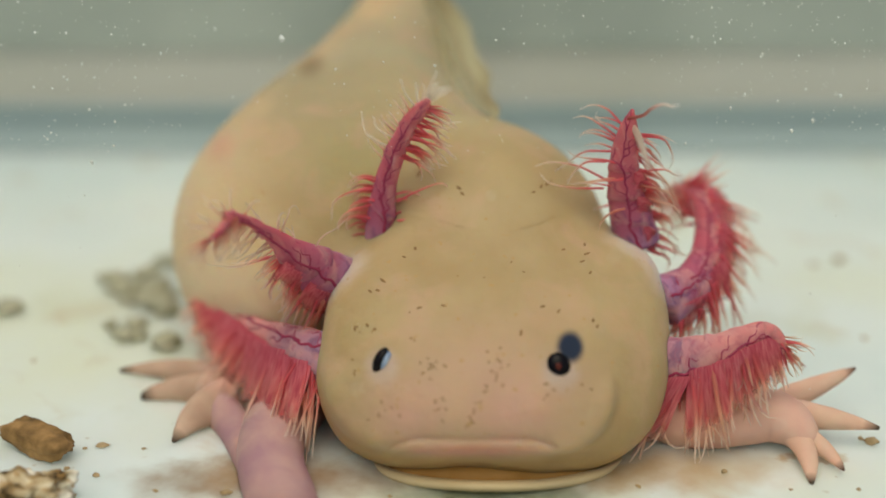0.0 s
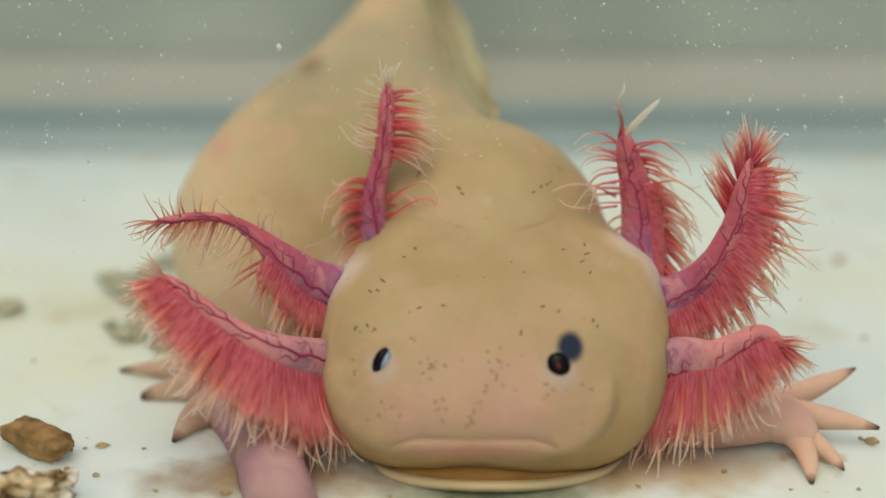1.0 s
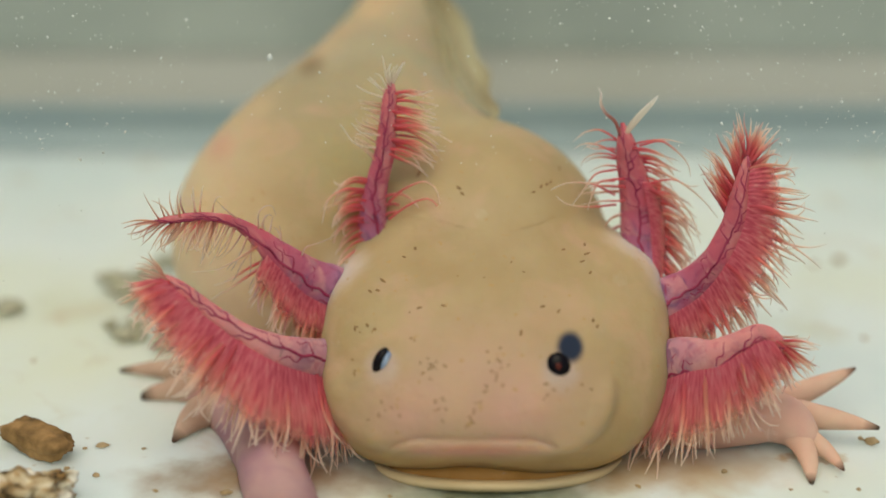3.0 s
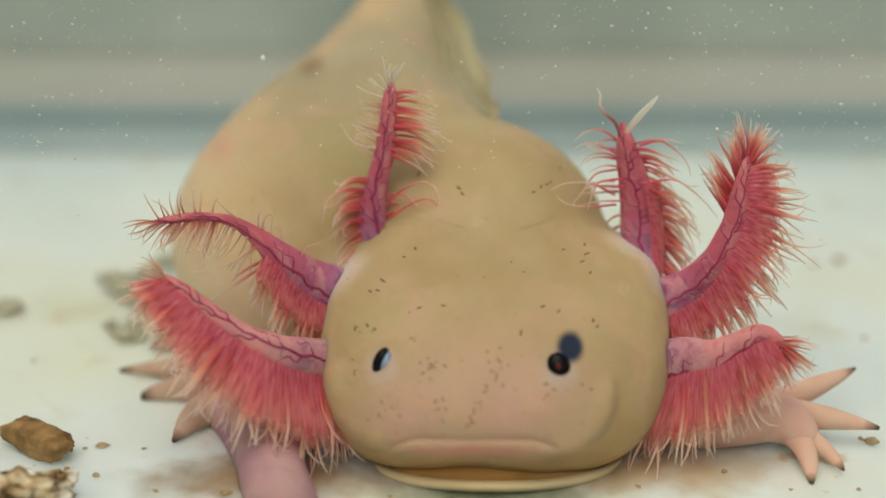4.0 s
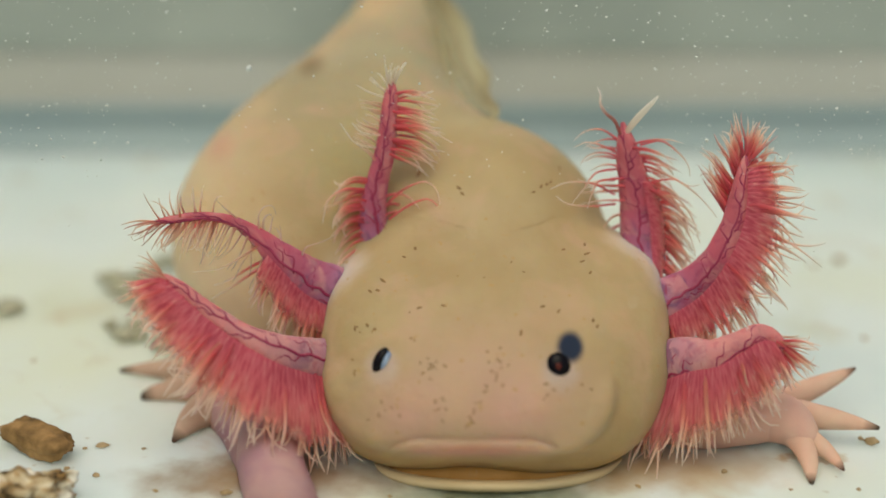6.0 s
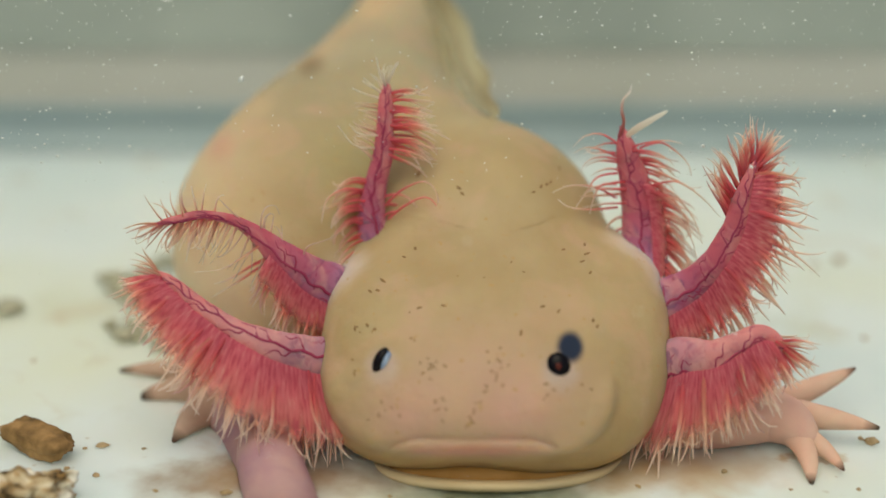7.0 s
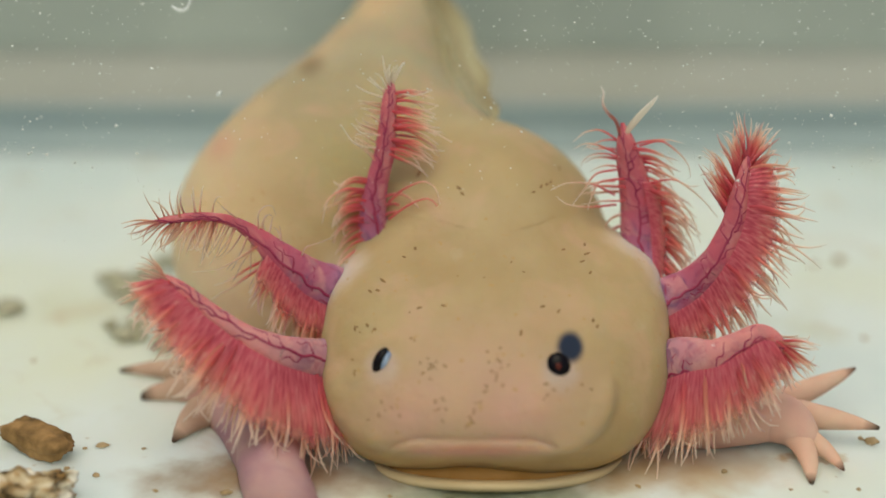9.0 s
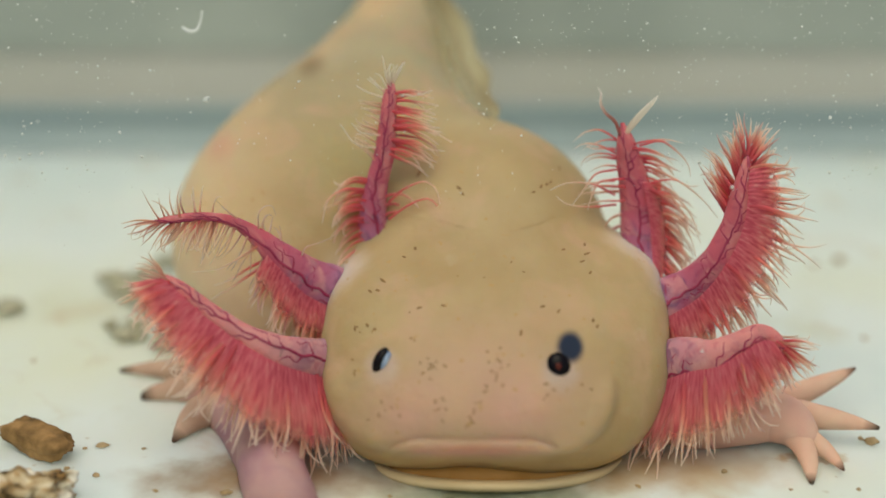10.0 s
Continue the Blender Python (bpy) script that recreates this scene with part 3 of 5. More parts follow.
def skin_meshes():
    """Head and trunk grown together, then told apart behind the gills."""
    head_v, head_f, _ = head_arrays()
    q = even(TRUNK_LINE, 70) * MM
    q = np.vstack([q[q[:, 3] > 0.0025], even(FLANK_LINE, 40) * MM])
    bm = bmesh.new()
    bmesh.ops.create_icosphere(bm, subdivisions=4, radius=1)
    unit = np.array([v.co for v in bm.verts])
    around = [tuple(v.index for v in f.verts) for f in bm.faces]
    bm.free()
    trunk_v, trunk_f, _ = join([(list(unit * p[3] + p[:3]), around, []) for p in q])
    trees = [BVHTree.FromPolygons([tuple(v) for v in vs], fs) for vs, fs in ((head_v, head_f), (trunk_v, trunk_f))]
    raw = bpy.data.meshes.new("raw")
    v, f, _ = join([(head_v, head_f, []), (trunk_v, trunk_f, [])])
    raw.from_pydata([tuple(p) for p in v], [], f)
    bm = bmesh.new()
    bm.from_mesh(raw)
    bmesh.ops.recalc_face_normals(bm, faces=bm.faces[:])
    bm.to_mesh(raw)
    bm.free()
    ob = new("raw", raw)
    mod = ob.modifiers.new("grow", "REMESH")
    mod.mode, mod.voxel_size = "VOXEL", 0.00034
    me = bpy.data.meshes.new_from_object(ob.evaluated_get(bpy.context.evaluated_depsgraph_get()))
    bpy.data.objects.remove(ob)
    n = len(me.vertices)
    co = np.empty(n * 3)
    me.vertices.foreach_get("co", co)
    co = co.reshape(-1, 3)
    ob = new("raw", me)
    join_group, rear_group = ob.vertex_groups.new(name="join"), ob.vertex_groups.new(name="rear")
    shares, rear, apart = np.zeros(n), np.zeros(n), np.zeros(n)
    for i in np.nonzero(co[:, 1] > 0.006)[0]:
        place = Vector(co[i])
        from_head, from_trunk = (tree.find_nearest(place)[3] * 1000 for tree in trees)
        shares[i] = min(1.0, 1.4 * math.exp(-(max(from_head, from_trunk) / 5.0) ** 2))
        apart[i] = from_head
        rear[i] = min(1.0, max(0.0, (from_head - 4.0) / 14.0))
    for group, values in ((join_group, shares), (rear_group, rear)):
        steps = np.round(values * 20).astype(int)
        for step in range(1, 21):
            chosen = np.nonzero(steps == step)[0]
            if len(chosen):
                group.add(chosen.tolist(), step / 20, "REPLACE")
    for group, factor, count in (("", 0.6, 5), ("join", 0.95, 260), ("rear", 0.95, 420)):
        mod = ob.modifiers.new("relax", "SMOOTH")
        mod.factor, mod.iterations, mod.vertex_group = factor, count, group
    me = bpy.data.meshes.new_from_object(ob.evaluated_get(bpy.context.evaluated_depsgraph_get()))
    bpy.data.objects.remove(ob)
    co = np.empty(n * 3)
    me.vertices.foreach_get("co", co)
    co = co.reshape(-1, 3)
    for i, vert in enumerate(me.vertices):
        if vert.normal.y < -0.05 and apart[i] < 1.2 and co[i, 1] < 0.022:
            co[i, 1] += detail(co[i, 0] * 1000, co[i, 2] * 1000) * MM * min(1.0, -vert.normal.y * 1.6)
    me.vertices.foreach_set("co", co.ravel())
    me.update()
    normals = np.empty(n * 3)
    me.vertices.foreach_get("normal", normals)
    normals = normals.reshape(-1, 3)
    polys = [tuple(p.vertices) for p in me.polygons]
    is_head = np.array([apart[list(p)].mean() < 2.6 for p in polys])
    out = []
    for name, chosen in (("head", is_head), ("trunk", ~is_head)):
        faces = [p for p, yes in zip(polys, chosen) if yes]
        used = np.unique(np.array(faces).ravel())
        where = -np.ones(n, dtype=np.int64)
        where[used] = np.arange(len(used))
        piece = mesh_of(name, co[used], [tuple(where[list(p)]) for p in faces], SKIN)
        inner = piece.attributes.new("inner", "FLOAT", "POINT")
        inner.data.foreach_set("value", np.clip(np.abs(apart[used] - 2.6) / 2.4, 0, 1).astype(np.float32))
        piece.normals_split_custom_set_from_vertices([tuple(x) for x in normals[used]])
        out.append(piece)
    return out


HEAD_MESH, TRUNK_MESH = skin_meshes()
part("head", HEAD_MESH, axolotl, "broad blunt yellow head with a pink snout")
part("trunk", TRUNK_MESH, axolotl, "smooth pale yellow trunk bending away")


def fin_mesh():
    """A thin translucent crest standing along the back."""
    foot = [np.array(p) for p in ((6.60, 33.00, 18.20), (5.71, 34.00, 18.96), (1.46, 48.00, 21.56), (-2.09, 59.00, 29.58), (-4.47, 65.00, 37.99), (-6.82, 70.00, 47.55), (-9.42, 74.00, 60.24))]
    crown = [np.array(p) for p in ((7.60, 33.00, 19.20), (8.28, 33.00, 20.83), (7.71, 43.00, 25.55), (6.14, 53.00, 32.20), (2.95, 59.00, 39.57), (-1.55, 65.00, 48.68), (-8.36, 72.00, 61.32))]
    foot, crown = even(foot, 60) * MM, even(crown, 60) * MM
    verts, faces, uvs = [], [], []
    for i in range(60):
        for k in range(10):
            t = k / 9
            p = foot[i] * (1 - t) + crown[i] * t
            thick = 0.0007 * (1 - t) + 0.00015
            ripple = 0.0005 * math.sin(i * 0.45) * t
            for s in (-1, 1):
                verts.append((p[0] + ripple, p[1] + s * thick + ripple, p[2]))
                uvs.append((i / 59, t))
    for i in range(59):
        for k in range(9):
            a, b = (i * 10 + k) * 2, (i * 10 + k + 1) * 2
            c, d = a + 20, b + 20
            faces += [(a, b, d, c), (a + 1, c + 1, d + 1, b + 1)]
        e = (i * 10 + 9) * 2
        faces.append((e, e + 1, e + 21, e + 20))
    return mesh_of("dorsal_fin", verts, faces, FIN, uvs)


part("dorsal_fin", fin_mesh(), axolotl, "thin translucent streaked fin along the back")

_hb = bmesh.new()
_hb.from_mesh(HEAD_MESH)
_hb.from_mesh(TRUNK_MESH)
HEAD_TREE = BVHTree.FromBMesh(_hb)
_hb.free()


def on_head(x, z):
    """Place and normal on the head's front at x, z millimetres of the face."""
    eye = Vector((0, -REACH, 0))
    hit, normal, _, _ = HEAD_TREE.ray_cast(eye, (Vector((x * MM, 0, z * MM)) - eye).normalized())
    if hit is None:
        return None, None
    return hit, normal if normal.y < 0 else -normal


part("lower_jaw", tube("lower_jaw", [(*(-9.49, 12.00, -29.82), 0.6), (*(-6.67, 7.50, -31.10), 0.8), (*(-1.07, 4.00, -31.69), 0.75), (*(6.52, 2.40, -31.84), 0.75), (*(14.20, 4.00, -31.77), 0.75), (*(20.79, 7.50, -31.02), 0.8), (*(24.68, 12.00, -29.66), 0.6)], JAW, 60, 20, depth=1.8),
     axolotl, "pale thin lower jaw, mouth slightly open")
part("mouth_lining", tube("mouth_lining", [(*(-8.66, 13.00, -29.95), 1.2), (*(-3.44, 9.00, -30.84), 2.2), (*(6.67, 7.40, -31.09), 2.5), (*(16.86, 9.00, -30.84), 2.2), (*(24.31, 13.00, -29.63), 1.2)], MOUTH, 40, 16, depth=1.4), axolotl, "brown inside of the mouth")


def ball(name, size, mat, seg=28):
    bm = bmesh.new()
    bmesh.ops.create_uvsphere(bm, u_segments=seg, v_segments=seg // 2, radius=1)
    for v in bm.verts:
        v.co = Vector((v.co.x * size[0], v.co.y * size[1], v.co.z * size[2])) * MM
    for f in bm.faces:
        f.smooth = True
    me = bpy.data.meshes.new(name)
    bm.to_mesh(me)
    bm.free()
    me.materials.append(mat)
    return me


def eye(x, z, size, tilt, turn, label):
    at, normal = on_head(x, z)
    ob = part("eye", ball("eye", size, PUPIL), axolotl, label)
    ob.matrix_basis = Matrix.Translation(at + Vector((0, 0.0004, 0))) @ pose(0, 0, 0, 0, tilt, turn)
    return ob


left_eye = eye(-8.25, -14.9, (1.0, 1.25, 1.95), 24, -20, "narrow black eye with a pale blue gleam")
# pale blue ellipsoid standing in for the reflection on the eye
gleam = part("eye_gleam", ball("eye_gleam", (0.7, 1.05, 1.5), GLEAM), left_eye)
gleam.matrix_basis = pose(0.00062, 0.00005, 0.0002)
right_eye = eye(15.35, -15.6, (1.62, 1.1, 1.88), -18, 5, "round black eye with a reddish brown pupil")
part("pupil", ball("pupil", (0.5, 0.4, 0.62), IRIS), right_eye).matrix_basis = pose(-0.0001, -0.00078, 0.0001)


def freckle_mesh():
    """Small brown dashes lying on the skin of the head."""
    rng = random.Random(5)
    groups = [(-1.6, -15.3, 1.7, 1.9, 13), (-0.5, -21.2, 1.3, 1.6, 8), (6.7, -15.2, 1.4, 2.4, 13), (4.1, -21.6, 1.7, 1.4, 9), (-8.0, -21.4, 1.6, 1.9, 7), (14.2, -19.2, 1.0, 0.9, 5),
              (-11.8, -16.0, 0.9, 1.8, 4), (-11.0, -10.6, 1.6, 0.6, 3), (-4.0, -12.0, 0.4, 0.5, 2), (6.0, -19.0, 0.8, 0.8, 3), (19.5, -16.9, 1.2, 2.2, 2), (3.0, -3.0, 9.0, 5.0, 5)]
    verts, faces = [], []
    dashes = [(*(-3.23, 0.00, 9.97), 70, 0.65), (*(2.10, 0.00, 8.10), -35, 0.6), (*(2.55, 0.00, 7.35), -40, 0.55), (*(15.52, 0.00, 10.72), 60, 0.6), (*(13.05, 0.00, 8.32), 50, 0.5), (*(13.80, 0.00, 8.62), 45, 0.5),
              (*(12.07, 0.00, 7.57), 15, 0.45), (*(14.32, 0.00, 8.92), 60, 0.4), (*(18.45, 0.00, -1.65), 25, 0.7), (*(19.12, 0.00, -0.60), 20, 0.65), (*(19.57, 0.00, -3.15), 40, 0.55), (*(18.82, 0.00, 0.60), 70, 0.5), (*(16.05, 0.00, -0.07), 30, 0.4),
              (*(-7.95, 0.00, -4.20), -30, 0.8), (*(-9.67, 0.00, -5.62), -40, 0.6), (*(-8.70, 0.00, -5.47), -20, 0.5), (*(-5.10, 0.00, -1.05), -35, 0.5), (*(-3.67, 0.00, 0.07), -45, 0.5), (*(-3.15, 0.00, -7.80), 20, 0.5), (*(0.07, 0.00, -7.50), -15, 0.5),
              (*(13.20, 0.00, -7.65), 20, 0.45), (*(15.30, 0.00, -8.25), 45, 0.5), (*(20.47, 0.00, -10.28), 50, 0.5), (*(19.95, 0.00, -9.45), 50, 0.45), (*(10.35, 0.00, -11.17), 80, 0.5), (*(-11.70, 0.00, -10.57), -60, 0.45), (*(-10.05, 0.00, -10.12), -30, 0.45), (*(-9.07, 0.00, -10.65), -40, 0.4)]
    items = [(d[0], d[2], radians(d[3]), d[4] * MM, 0.24 * MM) for d in dashes]
    for gx, gz, sx, sz, count in groups:
        for _ in range(count):
            x = gx + rng.gauss(0, 0.55) * sx
            items.append((x, gz + rng.gauss(0, 0.55) * sz, rng.uniform(-0.9, 0.9) + (0.5 if x > 4 else -0.3), rng.uniform(0.15, 0.34) * MM, rng.uniform(0.11, 0.19) * MM))
    for x, z, a, long, wide in items:
        hit, normal = on_head(x, z)
        if hit is None:
            continue
        side = normal.cross(Vector((0, 0, 1))).normalized()
        rise = side.cross(normal)
        u, v = side * math.cos(a) - rise * math.sin(a), rise * math.cos(a) + side * math.sin(a)
        o = len(verts)
        verts.append(hit + normal * 0.00007)
        for k in range(10):
            t = k * math.tau / 10
            q = 1 + rng.uniform(-0.2, 0.2)
            verts.append(hit + u * math.cos(t) * long * q + v * math.sin(t) * wide * q - normal * 0.00001)
        faces += [(o, o + 1 + k, o + 1 + (k + 1) % 10) for k in range(10)]
    return mesh_of("freckles", verts, faces, FRECKLE)


part("freckle_pattern", freckle_mesh(), axolotl, "scattered small brown freckles", "stuff")


# forelimbs with their toes
def limb(rows, toes, label, mat, arm=LIMB):
    ob = part("forelimb", tube("forelimb", rows, arm, 40, 24, wrinkle=0.04), axolotl, label)
    for toe in toes:
        part("toe", tube("toe", toe, mat, 26, 16, depth=0.66, wrinkle=0.06), ob)
    return ob


limb([(*(27.41, 19.30, -20.31), 5.5), (*(34.91, 14.90, -23.54), 4.8), (*(42.01, 14.30, -23.80), 4.0), (*(46.21, 14.20, -23.60), 3.8), (*(48.80, 13.00, -24.60), 3.3), (*(50.30, 11.60, -26.10), 2.5), (*(50.90, 10.40, -27.10), 1.5)],
     [[(*(46.50, 15.30, -22.10), 1.5), (*(50.13, 16.60, -20.91), 1.8), (*(54.51, 18.30, -19.42), 1.4), (*(57.72, 19.80, -18.23), 0.85), (*(60.00, 21.10, -17.34), 0.2)],
      [(*(47.50, 14.30, -22.90), 1.6), (*(50.60, 14.00, -23.33), 2.0), (*(54.20, 13.70, -23.86), 1.65), (*(58.09, 13.10, -24.48), 1.0), (*(61.08, 12.10, -25.08), 0.3)],
      [(*(49.20, 12.40, -25.20), 1.5), (*(51.40, 10.90, -26.60), 1.45), (*(53.20, 9.40, -28.10), 1.1), (*(54.20, 7.80, -29.30), 0.7), (*(54.85, 6.60, -30.25), 0.2)],
      [(*(48.60, 12.00, -25.20), 1.8), (*(49.90, 10.00, -27.20), 1.7), (*(50.30, 8.00, -29.00), 1.35), (*(50.20, 6.20, -30.60), 0.85), (*(50.05, 4.80, -31.80), 0.3)]],
     "pink forelimb with four splayed toes", TOE)
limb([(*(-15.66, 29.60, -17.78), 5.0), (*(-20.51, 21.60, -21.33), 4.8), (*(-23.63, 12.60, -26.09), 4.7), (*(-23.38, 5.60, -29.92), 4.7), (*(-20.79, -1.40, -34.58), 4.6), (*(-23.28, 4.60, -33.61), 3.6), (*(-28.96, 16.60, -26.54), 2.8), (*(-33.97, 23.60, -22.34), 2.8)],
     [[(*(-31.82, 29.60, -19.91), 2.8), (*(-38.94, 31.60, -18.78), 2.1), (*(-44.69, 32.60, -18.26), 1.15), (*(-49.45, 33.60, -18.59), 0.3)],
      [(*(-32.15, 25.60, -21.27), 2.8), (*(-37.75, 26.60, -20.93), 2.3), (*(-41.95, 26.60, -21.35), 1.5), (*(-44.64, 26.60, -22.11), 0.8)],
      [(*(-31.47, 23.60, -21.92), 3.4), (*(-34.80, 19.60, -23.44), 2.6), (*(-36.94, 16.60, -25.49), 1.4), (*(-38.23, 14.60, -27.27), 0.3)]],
     "pink forelimb bent at the elbow, toes splayed", TOE_SHADED, LIMB_MAUVE)

# ---- gills ----
SEGMENTS = 5
GILLS = []


class Gill:
    """A stalk in rigid pieces that follow each other, with its filaments."""

    def __init__(self, rows, folded, depth=0.75, vein=0.2, pace="even", swing=1, swing_back=32, flesh=GILL):
        q = even(rows, 61)
        self.p, self.r = q[:, :3] * MM, q[:, 3] * MM
        self.joints = [self.p[12 * k] for k in range(SEGMENTS + 1)]
        self.pace = pace
        rest = [self.joints[k + 1] - self.joints[k] for k in range(SEGMENTS)]
        flat = even(folded, SEGMENTS + 1) * MM
        self.shift = Vector(flat[0] - self.p[0])
        self.turns = []
        for k in range(SEGMENTS):
            d = flat[k + 1] - flat[k]
            short = math.hypot(d[0], d[2])
            length = float(np.linalg.norm(rest[k]))
            if short < length:
                d = np.array([d[0], math.sqrt(length ** 2 - short ** 2) * 0.9 * swing, d[2]])
            axis, angle = Vector(rest[k]).rotation_difference(Vector(d)).to_axis_angle()
            self.turns.append((axis, min(angle, radians(85))))
        self.pieces = []
        for k in range(SEGMENTS):
            lo, hi = max(0, 12 * k - 2), min(60, 12 * k + 14)
            scale = np.where(np.arange(lo, hi + 1) > 12 * k + 12, 0.97, 1.0) * np.where(np.arange(lo, hi + 1) < 12 * k, 0.985, 1.0)
            here = self.p[lo:hi + 1] - self.joints[k]
            v, f, uv = tube_arrays(here, self.r[lo:hi + 1] * scale, 24, depth, lo / 60, hi / 60, 0.05)
            ob = part("gill_stalk", mesh_of("gill_stalk", v, f, flesh, uv), axolotl, "red feathery external gill stalk" if k == 0 else "")
            ob.location = self.joints[k]
            self.pieces.append(ob)
            items = []
            tang, side, front = frames_along(self.p)
            seed = len(GILLS) * 7.3

            def on_stalk(i, a):
                a = max(-0.88, min(0.88, a))
                face = -1 if front[i][1] > 0 else 1
                return self.p[i] - self.joints[k] + side[i] * self.r[i] * a + front[i] * face * (self.r[i] * depth * math.sqrt(1 - a * a) * 0.97 - 0.00002)

            def lane_at(i, lane):
                return lane + 0.45 * noise.noise((i * 0.045, lane * 3, seed)) + 0.24 * noise.noise((i * 0.26, lane * 3, seed + 4))

            line = [on_stalk(i, lane_at(i, vein)) for i in range(lo, hi + 1)]
            items.append(tube_arrays(np.array(line), np.array([max(0.08, 0.27 * (1 - i / 80)) * MM for i in range(lo, hi + 1)]), 8))
            for b in range(2 + k % 2):
                i0 = lo + 2 + (b * 5 + int(seed)) % max(1, hi - lo - 3)
                sign = 1 if b % 2 else -1
                steps = min(7 + b, hi - i0)
                if steps > 3:
                    line = [on_stalk(i0 + j, lane_at(i0 + j, vein) + sign * (0.75 + 0.2 * b) * (j / steps) ** 0.8 + 0.18 * math.sin(j * 1.3 + seed)) for j in range(steps + 1)]
                    items.append(tube_arrays(np.array(line), np.linspace(0.17, 0.06, steps + 1) * MM, 6))
            v, f, uv = join(items)
            part("vein", mesh_of("vein", v, f, VEIN, uv), ob)
        self.loose = [[] for _ in range(SEGMENTS)]
        self.swept, self.swing_back = [], swing_back
        GILLS.append(self)

    def fringe(self, stations, count, rng, single=0.5, spread=9, curl=0.5, sag=0.15, mat=None, width=0.185, start=0.7, fan=0.35, lean=0.0, behind=0.0):
        """stations: rows of (how far along, direction in degrees clockwise from right, length in mm)."""
        st = np.array(stations, dtype=float)
        own = rng.uniform(0, 50)
        for j in range(count):
            t = st[0, 0] + (st[-1, 0] - st[0, 0]) * (j + 0.5 + rng.uniform(-0.35, 0.35)) / count
            ang = np.interp(t, st[:, 0], st[:, 1]) + spread * 1.1 * noise.noise((t * 16, own, 0.0)) + rng.gauss(0, spread * 0.5)
            length = np.interp(t, st[:, 0], st[:, 2]) * MM * (1 + 0.3 * noise.noise((t * 22, own, 4.0))) * rng.uniform(0.84, 1.08)
            i = min(60, int(t * 60))
            k = min(SEGMENTS - 1, int(t * SEGMENTS))
            d = np.array([math.cos(radians(ang)), lean + rng.uniform(-fan, fan), -math.sin(radians(ang))])
            d /= np.linalg.norm(d)
            here = self.p[i] + d * self.r[i] * start * rng.uniform(0.6, 1.0) + np.array([0, (rng.uniform(-0.6, 0.6) + behind) * self.r[i], 0])
            bend = curl * 55 * noise.noise((t * 9, own, 8.0)) + rng.gauss(0, curl * 22)
            wave, phase = rng.uniform(2, 9), rng.uniform(0, 6.28)
            hook = rng.choice((0, rng.gauss(0, 35), rng.gauss(0, 80)))
            drop = ((90 - ang + 180) % 360 - 180) * sag * 1.6
            at, pts, steps = here - self.joints[k], [], 11
            rise = d[1]
            for s in np.linspace(0, 1, steps):
                pts.append(at)
                turn = radians(ang + drop * s + bend * s ** 1.4 + wave * math.sin(s * 6 + phase) + hook * s ** 4)
                flat = math.sqrt(1 - rise * rise)
                at = at + np.array([math.cos(turn) * flat, rise, -math.sin(turn) * flat]) * length / (steps - 1)
                rise = max(-0.9, min(0.9, rise * 0.93 + rng.uniform(-0.05, 0.05)))
            w = width * MM * rng.uniform(0.75, 1.25)
            radii = w * np.array([1.3, 1.26, 1.2, 1.13, 1.05, 0.96, 0.86, 0.74, 0.6, 0.44, 0.2])
            v, f, uv = tube_arrays(np.array(pts), radii, 6)
            if rng.random() < single:
                ob = part("filament", mesh_of("filament", v, f, mat or FILAMENT, uv), self.pieces[k])
                self.swept.append((ob, pts[0], pts[-1] - pts[0]))
            else:
                self.loose[k].append((mat or FILAMENT, (v, f, uv), pts[0], pts[-1] - pts[0]))

    def strand(self, line, r0, mat=None, name="filament"):
        """One long filament along a line of places, held by the piece of the stalk it starts at."""
        start = np.array(line[0]) * MM
        k = min(range(SEGMENTS), key=lambda j: float(np.linalg.norm((self.joints[j] + self.joints[j + 1]) / 2 - start)))
        q = even(line, 26) * MM - self.joints[k]
        radii = r0 * MM * np.array([1.0 - 0.72 * (i / 25) ** 1.6 for i in range(26)])
        v, f, uv = tube_arrays(q, radii, 7)
        self.swept.append((part(name, mesh_of(name, v, f, mat or FILAMENT, uv), self.pieces[k]), q[0], q[-1] - q[0]))

